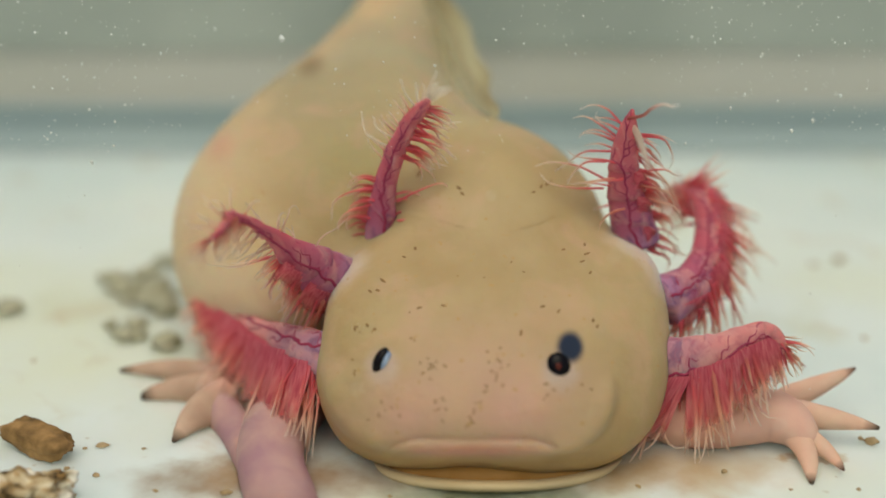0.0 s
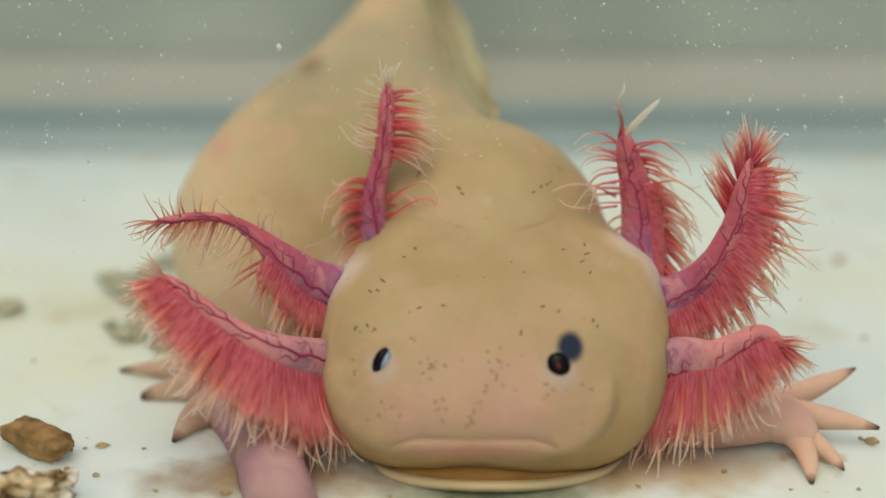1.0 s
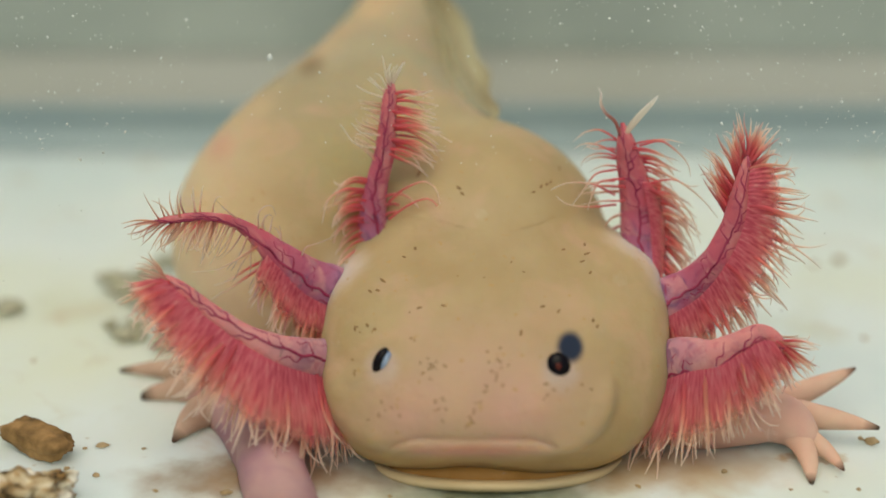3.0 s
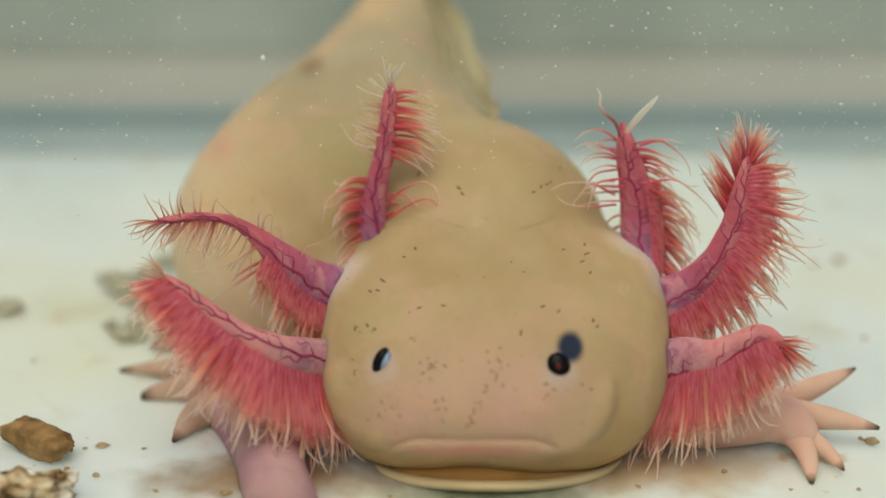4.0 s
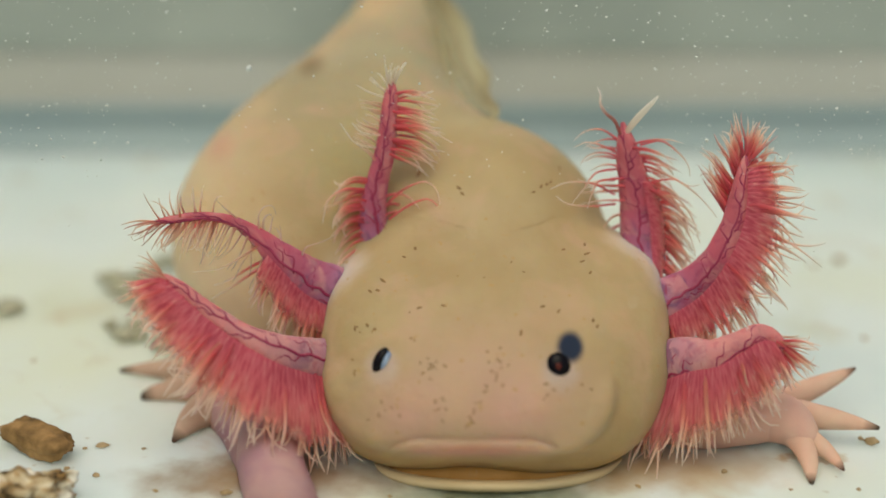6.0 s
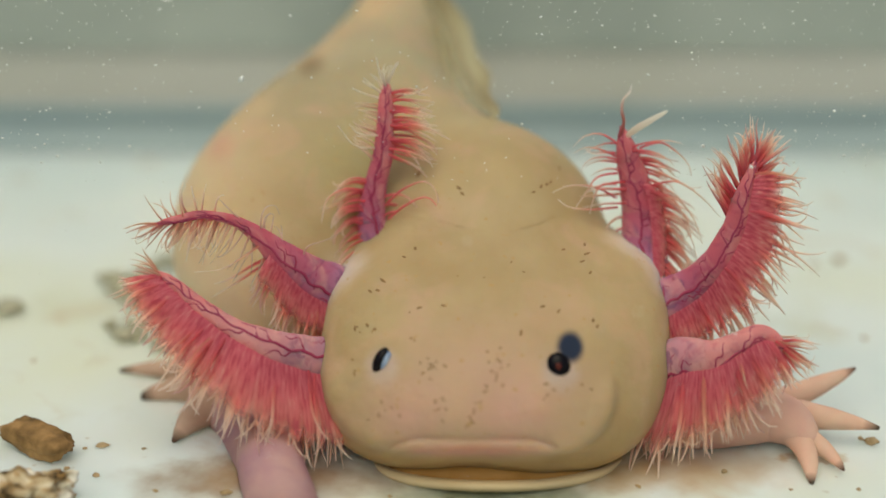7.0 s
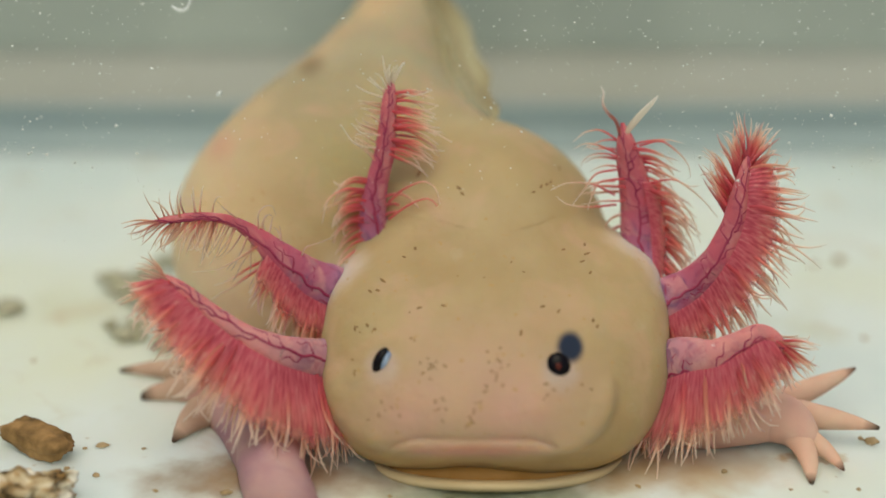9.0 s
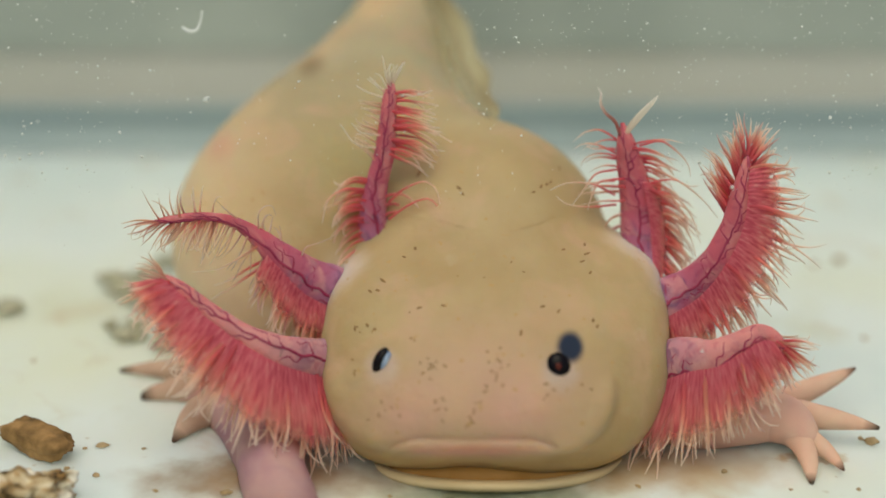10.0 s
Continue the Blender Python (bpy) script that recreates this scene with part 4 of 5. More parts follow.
    def web(self, stations, share, lean=0.0, sag=0.15):
        """A thin ribbed sheet from the stalk out to a share of the filaments' length, piece by piece."""
        st = np.array(stations, dtype=float)
        across, out = 10, 9
        for k in range(SEGMENTS):
            lo, hi = max(st[0, 0], k / SEGMENTS - 0.01), min(st[-1, 0], (k + 1) / SEGMENTS + 0.01)
            if hi - lo < 0.04:
                continue
            verts, uvs, faces = [], [], []
            for a in range(across * 3 + 1):
                t = lo + (hi - lo) * a / (across * 3)
                ang = np.interp(t, st[:, 0], st[:, 1])
                length = np.interp(t, st[:, 0], st[:, 2]) * MM * share * (1 + 0.16 * noise.noise((t * 40, share, 2.0)))
                f = min(59.999, t * 60)
                i, part_way = int(f), f - int(f)
                mid = self.p[i] * (1 - part_way) + self.p[i + 1] * part_way
                r = self.r[i] * (1 - part_way) + self.r[i + 1] * part_way
                drop = ((90 - ang + 180) % 360 - 180) * sag * 1.6
                d = np.array([math.cos(radians(ang)), lean, -math.sin(radians(ang))])
                at = mid + d * r * 0.45 + np.array([0, -0.55 * r - 0.0004, 0]) - self.joints[k]
                for b in range(out):
                    s = b / (out - 1)
                    thick = (0.26 * (1 - s) + 0.05) * MM
                    rib = 0.14 * MM * math.sin(t * 330) * (0.3 + s) + 0.35 * MM * noise.noise((t * 9, s * 2, 7.0))
                    for sign in (-1, 1):
                        verts.append(at + np.array([0, rib + sign * thick, 0]))
                        uvs.append((s, t))
                    turn = radians(ang + drop * s)
                    at = at + np.array([math.cos(turn), lean, -math.sin(turn)]) * length / (out - 1)
            for a in range(across * 3):
                for b in range(out - 1):
                    q = (a * out + b) * 2
                    w, e, f2 = q + 2, q + out * 2, q + out * 2 + 2
                    faces += [(q, w, f2, e), (q + 1, e + 1, f2 + 1, w + 1)]
                q = (a * out + out - 1) * 2
                faces.append((q, q + 1, q + out * 2 + 1, q + out * 2))
            sheet = np.array(verts).reshape(across * 3 + 1, out, 2, 3).mean(axis=(0, 2))
            self.swept.append((part("gill_web", mesh_of("gill_web", verts, faces, WEB, uvs), self.pieces[k]), sheet[0], sheet[-1] - sheet[0]))

    def finish(self):
        for k, items in enumerate(self.loose):
            for mat in (FILAMENT, FILAMENT_PALE, FILAMENT_GHOST):
                chosen = [it for it in items if it[0] is mat]
                if chosen:
                    v, f, uv = join([it[1] for it in chosen])
                    ob = part("gill_fringe", mesh_of("gill_fringe", v, f, mat, uv), self.pieces[k], kind="stuff")
                    self.swept.append((ob, np.mean([it[2] for it in chosen], axis=0), np.mean([it[3] for it in chosen], axis=0)))

    def sweep(self, times):
        """Filaments trail behind the stalk while it is folded: each swings back about its root."""
        for ob, root, way in self.swept:
            axis = Vector(way).cross(Vector((0, 1, 0)))
            if axis.length < 1e-6:
                continue
            axis.normalize()
            pivot = Matrix.Translation(Vector(root))
            walk(ob, [(t, pivot @ Matrix.Rotation(radians(self.swing_back) * v, 4, axis) @ pivot.inverted()) for t, v in times])

    def rows(self, times):
        out = [[] for _ in range(SEGMENTS)]
        for t, fold in times:
            at = Vector(self.joints[0]) + self.shift * fold
            for k in range(SEGMENTS):
                axis, angle = self.turns[k]
                turn = Matrix.Rotation(angle * fold, 4, axis)
                out[k].append((t, Matrix.Translation(at) @ turn))
                at = at + turn.to_3x3() @ Vector(self.joints[k + 1] - self.joints[k])
        return out


dice = random.Random(11)
low_left = Gill([(*(-15.19, 12.00, -16.37), 3.9), (*(-18.58, 8.00, -15.47), 3.3), (*(-22.45, 4.00, -13.97), 2.5), (*(-26.91, 3.00, -11.71), 1.75), (*(-31.47, 3.00, -8.51), 1.35), (*(-35.43, 3.00, -5.25), 1.0), (*(-38.11, 4.00, -3.59), 0.4)],
                [(-15.19, 12.00, -15.74), (-20.52, 8.00, -13.91), (-25.73, 6.00, -12.10), (-29.45, 5.00, -9.74), (-31.90, 6.00, -7.63)], vein=-0.3, pace="slow", swing_back=14, flesh=GILL_PALE)
low_left.fringe([(0.04, 70, 13.2), (0.2, 80, 14.2), (0.36, 98, 12.6), (0.52, 114, 11.4), (0.68, 130, 9.8), (0.84, 150, 8.0), (0.97, 180, 6.4)], 122, dice, 0.4, 7, lean=-0.25, curl=0.36, width=0.24)
low_left.fringe([(0.88, 178, 4.8), (1.0, 240, 4.6)], 16, dice, 0.3, 20, mat=FILAMENT_PALE, width=0.145)
mid_left = Gill([(*(-15.19, 17.00, -6.62), 4.2), (*(-19.15, 15.00, -4.59), 3.5), (*(-22.96, 13.00, -1.07), 2.2), (*(-26.42, 12.00, 2.06), 1.2), (*(-29.85, 11.00, 4.02), 0.75), (*(-34.03, 10.00, 4.47), 0.65), (*(-37.79, 9.00, 4.06), 0.55), (*(-39.97, 9.00, 3.75), 0.25)],
                [(-15.19, 17.00, -4.77), (-19.55, 15.00, -1.52), (-22.56, 13.00, 0.87), (-24.83, 12.00, 2.93), (-27.52, 12.00, 3.72), (-29.04, 14.00, 0.88)], vein=0.3, pace="slow", swing=-1)
mid_left.fringe([(0.0, 88, 7.0), (0.12, 102, 8.2), (0.28, 118, 8.0), (0.4, 126, 6.5)], 52, dice, 0.4, 7, sag=0.25, width=0.21)
mid_left.fringe([(0.40, 125, 6), (0.72, 115, 6)], 12, dice, 0.6, 22, mat=FILAMENT_GHOST, width=0.12)
mid_left.fringe([(0.36, 152, 10), (0.38, 154, 10)], 2, dice, 1.0, 4, width=0.16, sag=0.1)
mid_left.fringe([(0.70, 105, 4.6), (0.85, 125, 5.0), (1.0, 165, 3.6)], 9, dice, 0.3, 16, width=0.13)
mid_left.fringe([(0.70, 105, 5.4), (0.85, 128, 6.0), (1.0, 178, 5.0)], 26, dice, 0.3, 18, width=0.13, mat=FILAMENT_PALE)
mid_left.fringe([(0.72, 275, 3.6), (1.0, 215, 4.0)], 7, dice, 0.6, 20, width=0.12, sag=-0.1, mat=FILAMENT_PALE)
mid_left.fringe([(0.3, 285, 3.6), (0.5, 260, 3.6)], 4, dice, 0.6, 20, mat=FILAMENT_GHOST, width=0.145, sag=-0.1, curl=1.2)
high_left = Gill([(*(-9.49, 20.00, 0.08), 2.5), (*(-10.10, 19.00, 5.13), 2.0), (*(-9.41, 18.00, 9.82), 1.6), (*(-8.32, 17.00, 13.98), 1.45), (*(-7.88, 16.00, 18.18), 1.2), (*(-7.56, 16.00, 21.80), 1.0), (*(-7.32, 16.00, 23.65), 0.4)],
                 [(-9.16, 20.00, 0.90), (-8.47, 19.00, 7.41), (-7.46, 18.00, 12.09), (-5.57, 17.00, 15.59), (-4.18, 16.00, 18.42), (-2.09, 16.00, 20.19)], vein=0.1, swing=-1)
high_left.fringe([(0.02, 165, 5.8), (0.2, 186, 6.4), (0.42, 200, 6.0)], 30, dice, 0.3, 9, sag=0.55, width=0.16)
high_left.fringe([(0.58, 18, 5.5), (0.7, 6, 8.6), (0.82, 0, 7.8), (0.95, -15, 4.8)], 30, dice, 0.5, 8, sag=0.2, width=0.16)
high_left.fringe([(0.12, -35, 8.5), (0.3, -28, 8.5)], 6, dice, 1.0, 10, curl=0.9, sag=0.6, width=0.145)
high_left.fringe([(0.93, 225, 3.4), (1.0, 305, 3.8)], 12, dice, 1.0, 26, mat=FILAMENT_WHITE, width=0.12, sag=0)
high_left.fringe([(0.5, 215, 4.6), (0.9, 190, 3.4)], 14, dice, 0.3, 14, mat=FILAMENT_PALE, width=0.12, sag=0)
high_right = Gill([(*(28.84, 19.00, -2.36), 3.4), (*(28.35, 19.00, 4.16), 2.8), (*(27.59, 18.00, 8.60), 2.3), (*(26.74, 17.00, 12.20), 1.9), (*(25.99, 16.00, 15.37), 1.3), (*(25.58, 16.00, 17.94), 0.25)],
                  [(28.15, 20.00, 0.90), (26.07, 19.00, 7.82), (25.64, 18.00, 12.66), (26.45, 18.00, 19.07)], vein=0.2, swing=-1)
high_right.fringe([(0.0, 42, 7.0), (0.2, 28, 9.0), (0.4, 12, 8.8), (0.58, -2, 7.4)], 44, dice, 0.4, 7, sag=0.42, width=0.22)
high_right.fringe([(0.6, 8, 6), (0.85, -6, 7.5)], 14, dice, 0.7, 12, sag=0.4, width=0.145)
high_right.fringe([(0.3, 176, 6.5), (0.6, 186, 6.8), (0.9, 196, 5.4)], 11, dice, 0.7, 14, sag=0.25, width=0.145)
mid_right = Gill([(*(30.41, 16.00, -8.37), 3.9), (*(35.57, 15.00, -5.37), 3.0), (*(38.76, 13.00, -1.35), 2.3), (*(40.81, 12.00, 3.08), 2.0), (*(41.66, 11.00, 7.80), 1.5), (*(42.21, 11.00, 11.30), 0.85), (*(42.45, 11.00, 13.00), 0.15)],
                 [(31.35, 17.00, -7.59), (36.28, 16.00, -4.75), (38.45, 15.00, -0.40), (39.01, 14.00, 4.23), (37.97, 14.00, 7.74), (34.68, 16.00, 9.25)], vein=0.0, pace="quick", swing_back=45)
mid_right.fringe([(0.03, 76, 7.5), (0.2, 66, 9), (0.35, 56, 10.6), (0.5, 38, 10.4), (0.65, 20, 9.8), (0.8, 2, 8.6), (0.92, -22, 6.6)], 96, dice, 0.4, 8, sag=0.12, curl=0.5, width=0.22)
mid_right.fringe([(0.88, -26, 6.6), (1.0, -82, 5.6)], 24, dice, 0.4, 9, sag=0.0, curl=0.4, behind=0.8)
mid_right.fringe([(0.64, -126, 6.0), (0.82, -126, 6.6), (1.0, -94, 5.6)], 38, dice, 0.4, 9, sag=0.0, curl=0.4, start=1.1, behind=0.9)
low_right = Gill([(*(30.37, 12.00, -16.69), 4.2), (*(33.65, 9.00, -15.38), 3.3), (*(37.22, 7.00, -14.78), 2.5), (*(40.53, 6.00, -13.02), 1.9), (*(43.22, 6.00, -11.79), 1.6), (*(45.30, 6.00, -12.56), 1.2), (*(46.54, 6.00, -14.25), 0.5)],
                 [(30.37, 12.00, -16.13), (35.60, 9.00, -15.22), (40.71, 7.00, -12.77), (44.96, 7.00, -11.07), (48.06, 7.00, -11.07), (49.90, 8.00, -14.07)], vein=-0.3, swing_back=18, flesh=GILL_PALE)
low_right.fringe([(0.0, 116, 12.4), (0.15, 106, 13.4), (0.3, 92, 12.0), (0.5, 78, 10.4), (0.7, 64, 8.6), (0.85, 54, 6.8)], 122, dice, 0.4, 7, lean=-0.1, curl=0.36, width=0.24)
low_right.fringe([(0.8, 50, 5.4), (0.9, 25, 5.6), (1.0, 45, 5.4)], 22, dice, 0.4, 26, sag=0.1, curl=0.9, width=0.15)
low_right.fringe([(0.84, 10, 4.6), (1.0, 20, 5.4)], 10, dice, 0.6, 24, sag=0.1, curl=1.2, width=0.12, mat=FILAMENT_PALE)
low_left.fringe([(0.04, 72, 6.5), (0.36, 96, 6.5), (0.68, 126, 4.5), (0.9, 150, 3)], 44, dice, 0.0, lean=-0.15)
low_right.fringe([(0.0, 112, 6.5), (0.3, 94, 6.5), (0.7, 74, 5), (0.85, 60, 3)], 44, dice, 0.0, lean=-0.1)
mid_right.fringe([(0.03, 76, 4), (0.35, 56, 5), (0.65, 20, 4.5), (0.92, -22, 3)], 34, dice, 0.0)
low_left.web([(0.02, 70, 13.2), (0.2, 80, 14.2), (0.36, 98, 12.6), (0.52, 114, 11.4), (0.68, 130, 9.8), (0.84, 150, 8.0), (0.97, 180, 6.4)], 0.7, -0.2)
mid_left.web([(0.0, 88, 7.0), (0.12, 102, 8.2), (0.28, 118, 8.0), (0.4, 126, 6.5)], 0.55, 0.0, 0.25)
high_right.web([(0.0, 42, 7.0), (0.2, 28, 9.0), (0.4, 12, 8.8), (0.58, -2, 7.4)], 0.36, 0.0, 0.42)
mid_right.web([(0.03, 76, 7.5), (0.2, 66, 9), (0.35, 56, 10), (0.5, 38, 9.4), (0.65, 20, 8.8), (0.8, 2, 7.6), (0.92, -22, 6)], 0.6, 0.0, 0.12)
low_right.web([(0.0, 116, 12.4), (0.15, 106, 13.4), (0.3, 92, 12.0), (0.5, 78, 10.4), (0.7, 64, 8.6), (0.85, 54, 6.8)], 0.74, -0.08)
for line in (((-7.79, 18.00, 4.30), (-4.99, 16.00, 6.19), (-2.24, 15.00, 7.13), (-0.64, 15.00, 5.69), (-1.28, 15.00, 3.44), (-3.36, 15.00, 2.32), (-5.29, 15.00, 1.60)), ((-7.79, 18.00, 6.73), (-5.55, 16.00, 8.53), (-2.72, 15.00, 9.53), (-0.96, 15.00, 8.33), (-0.32, 15.00, 5.53)),
             ((-7.56, 16.00, 17.38), (-3.69, 15.00, 17.62), (-1.12, 15.00, 16.42), (1.28, 15.00, 15.14)), ((-7.40, 16.00, 15.53), (-3.93, 15.00, 15.30), (-1.92, 15.00, 14.18), (0.16, 15.00, 13.86)), ((-7.59, 17.00, 14.46), (-4.33, 15.00, 13.54), (-2.32, 15.00, 12.50), (-1.28, 15.00, 11.30)),
             ((-11.28, 18.00, 8.60), (-14.00, 16.00, 8.53), (-16.34, 15.00, 6.89), (-17.14, 15.00, 3.69)), ((-11.68, 18.00, 6.17), (-14.00, 16.00, 5.87), (-15.38, 15.00, 4.49), (-15.70, 15.00, 2.88))):
    high_left.strand(line, 0.17)
for line in (((-8.37, 16.00, 16.17), (-11.54, 15.00, 16.50), (-12.98, 15.00, 17.87)), ((-8.81, 17.00, 14.46), (-12.34, 15.00, 14.90), (-14.58, 15.00, 17.71)), ((-7.40, 16.00, 23.01), (-8.17, 15.00, 25.32), (-8.57, 15.00, 27.48)), ((-7.24, 16.00, 23.25), (-6.25, 15.00, 25.08), (-5.45, 15.00, 26.52)),
             ((-7.72, 16.00, 21.40), (-10.33, 15.00, 22.11), (-12.34, 15.00, 23.15)), ((-7.40, 16.00, 22.61), (-7.53, 15.00, 24.51), (-6.89, 15.00, 25.88)), ((-6.76, 16.00, 22.21), (-3.93, 15.00, 21.71), (-1.52, 15.00, 22.51))):
    high_left.strand(line, 0.13, FILAMENT_WHITE)
for line in (((24.67, 18.00, 7.79), (21.40, 16.00, 9.25), (17.71, 15.00, 9.37), (15.30, 15.00, 8.41)), ((24.83, 18.00, 6.41), (21.00, 16.00, 6.03), (17.71, 15.00, 6.33), (16.10, 15.00, 7.45)), ((24.88, 17.00, 11.39), (21.71, 15.00, 10.66), (19.87, 15.00, 8.25), (18.27, 15.00, 6.17)),
             ((24.88, 17.00, 13.65), (22.27, 15.00, 14.66), (20.19, 15.00, 14.98), (18.59, 15.00, 14.26)), ((25.10, 16.00, 15.37), (22.51, 15.00, 16.82), (20.19, 15.00, 16.58), (18.51, 15.00, 15.22)), ((24.56, 17.00, 9.78), (22.27, 15.00, 9.53), (21.15, 15.00, 7.69), (20.51, 15.00, 5.53)),
             ((28.00, 16.00, 14.72), (30.92, 15.00, 15.30), (33.33, 15.00, 13.70), (34.77, 15.00, 11.94), (35.09, 15.00, 10.33)), ((29.25, 17.00, 9.37), (32.53, 15.00, 9.85), (34.93, 15.00, 8.89), (36.53, 15.00, 9.05)), ((28.60, 17.00, 12.60), (30.52, 15.00, 11.94), (33.33, 15.00, 11.06))):
    high_right.strand(line, 0.17)
for line in (((29.57, 17.00, 7.35), (32.93, 15.00, 7.29), (35.33, 15.00, 4.49), (36.53, 15.00, 0.88)), ((30.10, 18.00, 5.11), (33.33, 15.00, 4.49), (35.09, 15.00, 1.68), (35.89, 15.00, -1.12)), ((29.98, 17.00, 11.39), (33.33, 15.00, 9.69), (36.53, 15.00, 7.29), (38.94, 15.00, 4.49))):
    high_right.strand(line, 0.16, FILAMENT_PALE)
for line in (((-25.47, 12.00, 0.71), (-28.15, 10.00, -1.10), (-31.05, 10.00, -2.74), (-34.81, 10.00, -3.21)), ((-36.38, 9.00, 4.37), (-36.53, 8.00, 7.07), (-35.91, 8.00, 9.09)), ((-38.41, 9.00, 4.29), (-38.86, 8.00, 5.83), (-39.17, 8.00, 7.07)), ((-34.42, 10.00, 4.78), (-34.51, 9.00, 6.32), (-34.82, 9.00, 7.57)),
             ((-34.03, 10.00, 4.00), (-34.19, 9.00, 2.26), (-33.88, 9.00, 0.86)), ((-37.00, 9.00, 3.67), (-38.24, 8.00, 1.24), (-39.49, 8.00, -0.39)), ((-35.44, 9.00, 3.67), (-35.91, 8.00, 0.85), (-36.45, 8.00, -1.63))):
    mid_left.strand(line, 0.14, FILAMENT_PALE)
for line in (((-25.78, 12.00, 2.29), (-25.64, 10.00, 4.63), (-24.93, 10.00, 5.80), (-23.76, 10.00, 5.96), (-23.21, 10.00, 4.78)), ((-28.67, 11.00, 4.17), (-30.11, 10.00, 5.41), (-31.52, 10.00, 6.74)), ((-32.07, 10.00, 3.84), (-32.94, 9.00, 0.86), (-33.49, 9.00, -2.26)), ((-30.24, 11.00, 3.39), (-31.15, 9.00, 0.86), (-32.48, 9.00, -1.09)),
             ((-20.26, 14.00, -2.31), (-19.30, 12.00, 0.08), (-16.85, 11.00, 1.02), (-14.49, 11.00, 2.05))):
    mid_left.strand(line, 0.14, FILAMENT_GHOST)
tip = high_right.pieces[-1]
base = np.array(high_right.joints[4]) * 1000


def beside_tip(rows):
    return [(*(np.array(r[:3]) - base), r[3]) for r in rows]


def from_root(rows, root):
    return [(*(np.array(r[:3]) - root), r[3]) for r in beside_tip(rows)]


BLADE_ROOT = np.array((25.93, 15.50, 16.14)) - base
blade = part("gill_blade", tube("gill_blade", from_root([(*(25.93, 15.50, 16.14), 0.3), (*(26.76, 15.00, 17.54), 0.48), (*(28.30, 14.50, 19.35), 0.45), (*(29.84, 14.00, 20.98), 0.28), (*(30.39, 14.00, 21.62), 0.06)], BLADE_ROOT), FILAMENT_WHITE, 20, 10, depth=0.5), tip, "long white pointed filament")
blade.location = mm(BLADE_ROOT)
ROOT = np.array((25.21, 15.50, 16.14)) - base
thread = part("gill_thread", tube("gill_thread", from_root([(*(25.21, 15.50, 16.14), 0.24), (*(24.35, 15.00, 18.03), 0.24), (*(23.15, 15.00, 19.07), 0.23), (*(22.27, 15.00, 20.43), 0.21), (*(22.27, 15.00, 21.87), 0.17), (*(21.79, 15.00, 22.83), 0.05)], ROOT), FILAMENT_THREAD, 30, 8), tip, "long thin wavy filament")
thread.location = mm(ROOT)
for gill in GILLS:
    gill.finish()

# ---- loose things on the floor ----
def stone(name, at, size, mat, seed, label, category, turn=0, **more):
    ob = new(name, lump(name, [s * MM for s in size], mat, seed, **more))
    ob.matrix_basis = pose(at[0] * MM, at[1] * MM, 0, 0, 0, turn)
    return tagged(ob, label, category)


stone("stone", (-56.75, 0.51, 0.00), (12.2, 5.4, 4.0), STONE_BROWN, 4, "small rough brown stone on the tank floor", "stone", -34, boxy=0.66, rough=0.2)
stone("stone", (-55.40, -15.00, -0.00), (11, 9, 4.2), STONE_DARK, 8, "mottled dark and pale crumbling stone on the tank floor", "stone", 12, rough=0.75, detail=5)
stone("pebble", (-71.69, 44.63, 0.00), (5, 5, 2.0), SILT, 6, "small brown pebble on the tank floor", "pebble")
heap = random.Random(3)
for k in range(26):
    size = heap.uniform(2.0, 4.4)
    at = (-49.5 + heap.gauss(0, 3.2), 50.0 + heap.gauss(0, 7.5))
    tagged(stone("gravel_piece", at, (size, size * 1.2, size * 0.45), SILT, 20 + k, "grey-brown piece of gravel on the tank floor", "gravel", 40 * k, rough=0.6, detail=3), group="gravel beside the trunk")
BITS = [((-48.05, 1.59, 0.00), 1.9, 0.5), ((-50.45, 0.81, 0.00), 0.8, 0.4), ((60.84, 2.68, -0.00), 2.2, 0.6), ((59.50, 3.46, 0.00), 1.0, 0.5), ((-38.76, -10.23, 0.00), 0.9, 0.4), ((-29.17, -10.79, 0.00), 1.6, 0.6), ((-51.84, -4.76, 0.00), 0.9, 0.8),
        ((-52.81, -6.80, 0.00), 1.6, 1.2), ((-50.76, -8.53, -0.00), 1.3, 1.0), ((-51.11, -10.51, 0.00), 1.6, 1.3), ((-49.66, -11.63, -0.00), 1.2, 0.9), ((-52.93, -9.10, -0.00), 1.2, 1.0), ((38.68, -5.34, -0.00), 1.0, 0.5), ((26.47, -9.10, -0.00), 0.9, 0.3), ((46.96, -9.95, 0.00), 0.6, 0.3),
        ((69.78, 64.94, 0.00), 2.4, 0.9), ((64.91, 63.02, -0.00), 1.6, 0.7), ((-7.12, -11.63, -0.00), 0.7, 0.3), ((-63.55, 27.13, 0.00), 1.0, 0.4), ((67.27, 34.83, 0.00), 1.2, 0.5), ((-42.10, 0.81, 0.00), 0.7, 0.3), ((56.10, -9.95, 0.00), 0.8, 0.4), ((-47.52, -6.22, -0.00), 1.3, 0.25)]
for k, (at, wide, high) in enumerate(BITS):
    tagged(stone("debris_bit", at, (wide, wide * 0.8, high * 0.6), DEBRIS, 40 + k, "tiny brown bit of debris on the tank floor", "debris", 37 * k, detail=2, rough=0.6), group="debris on the floor")

# ---- specks adrift in the water ----
SPECKS = []
drift = random.Random(23)


def lean_place(x, y, z):
    """A place in the animal's leaning space, millimetres, out in the tank."""
    return axolotl.matrix_basis @ Vector((x * MM, y * MM, z * MM))


def speck_mesh(size, seed):
    me = lump("water_speck", (size * MM, size * MM * 0.8, size * MM * 1.2), SPECK, seed, detail=2, rough=0.8)
    return me


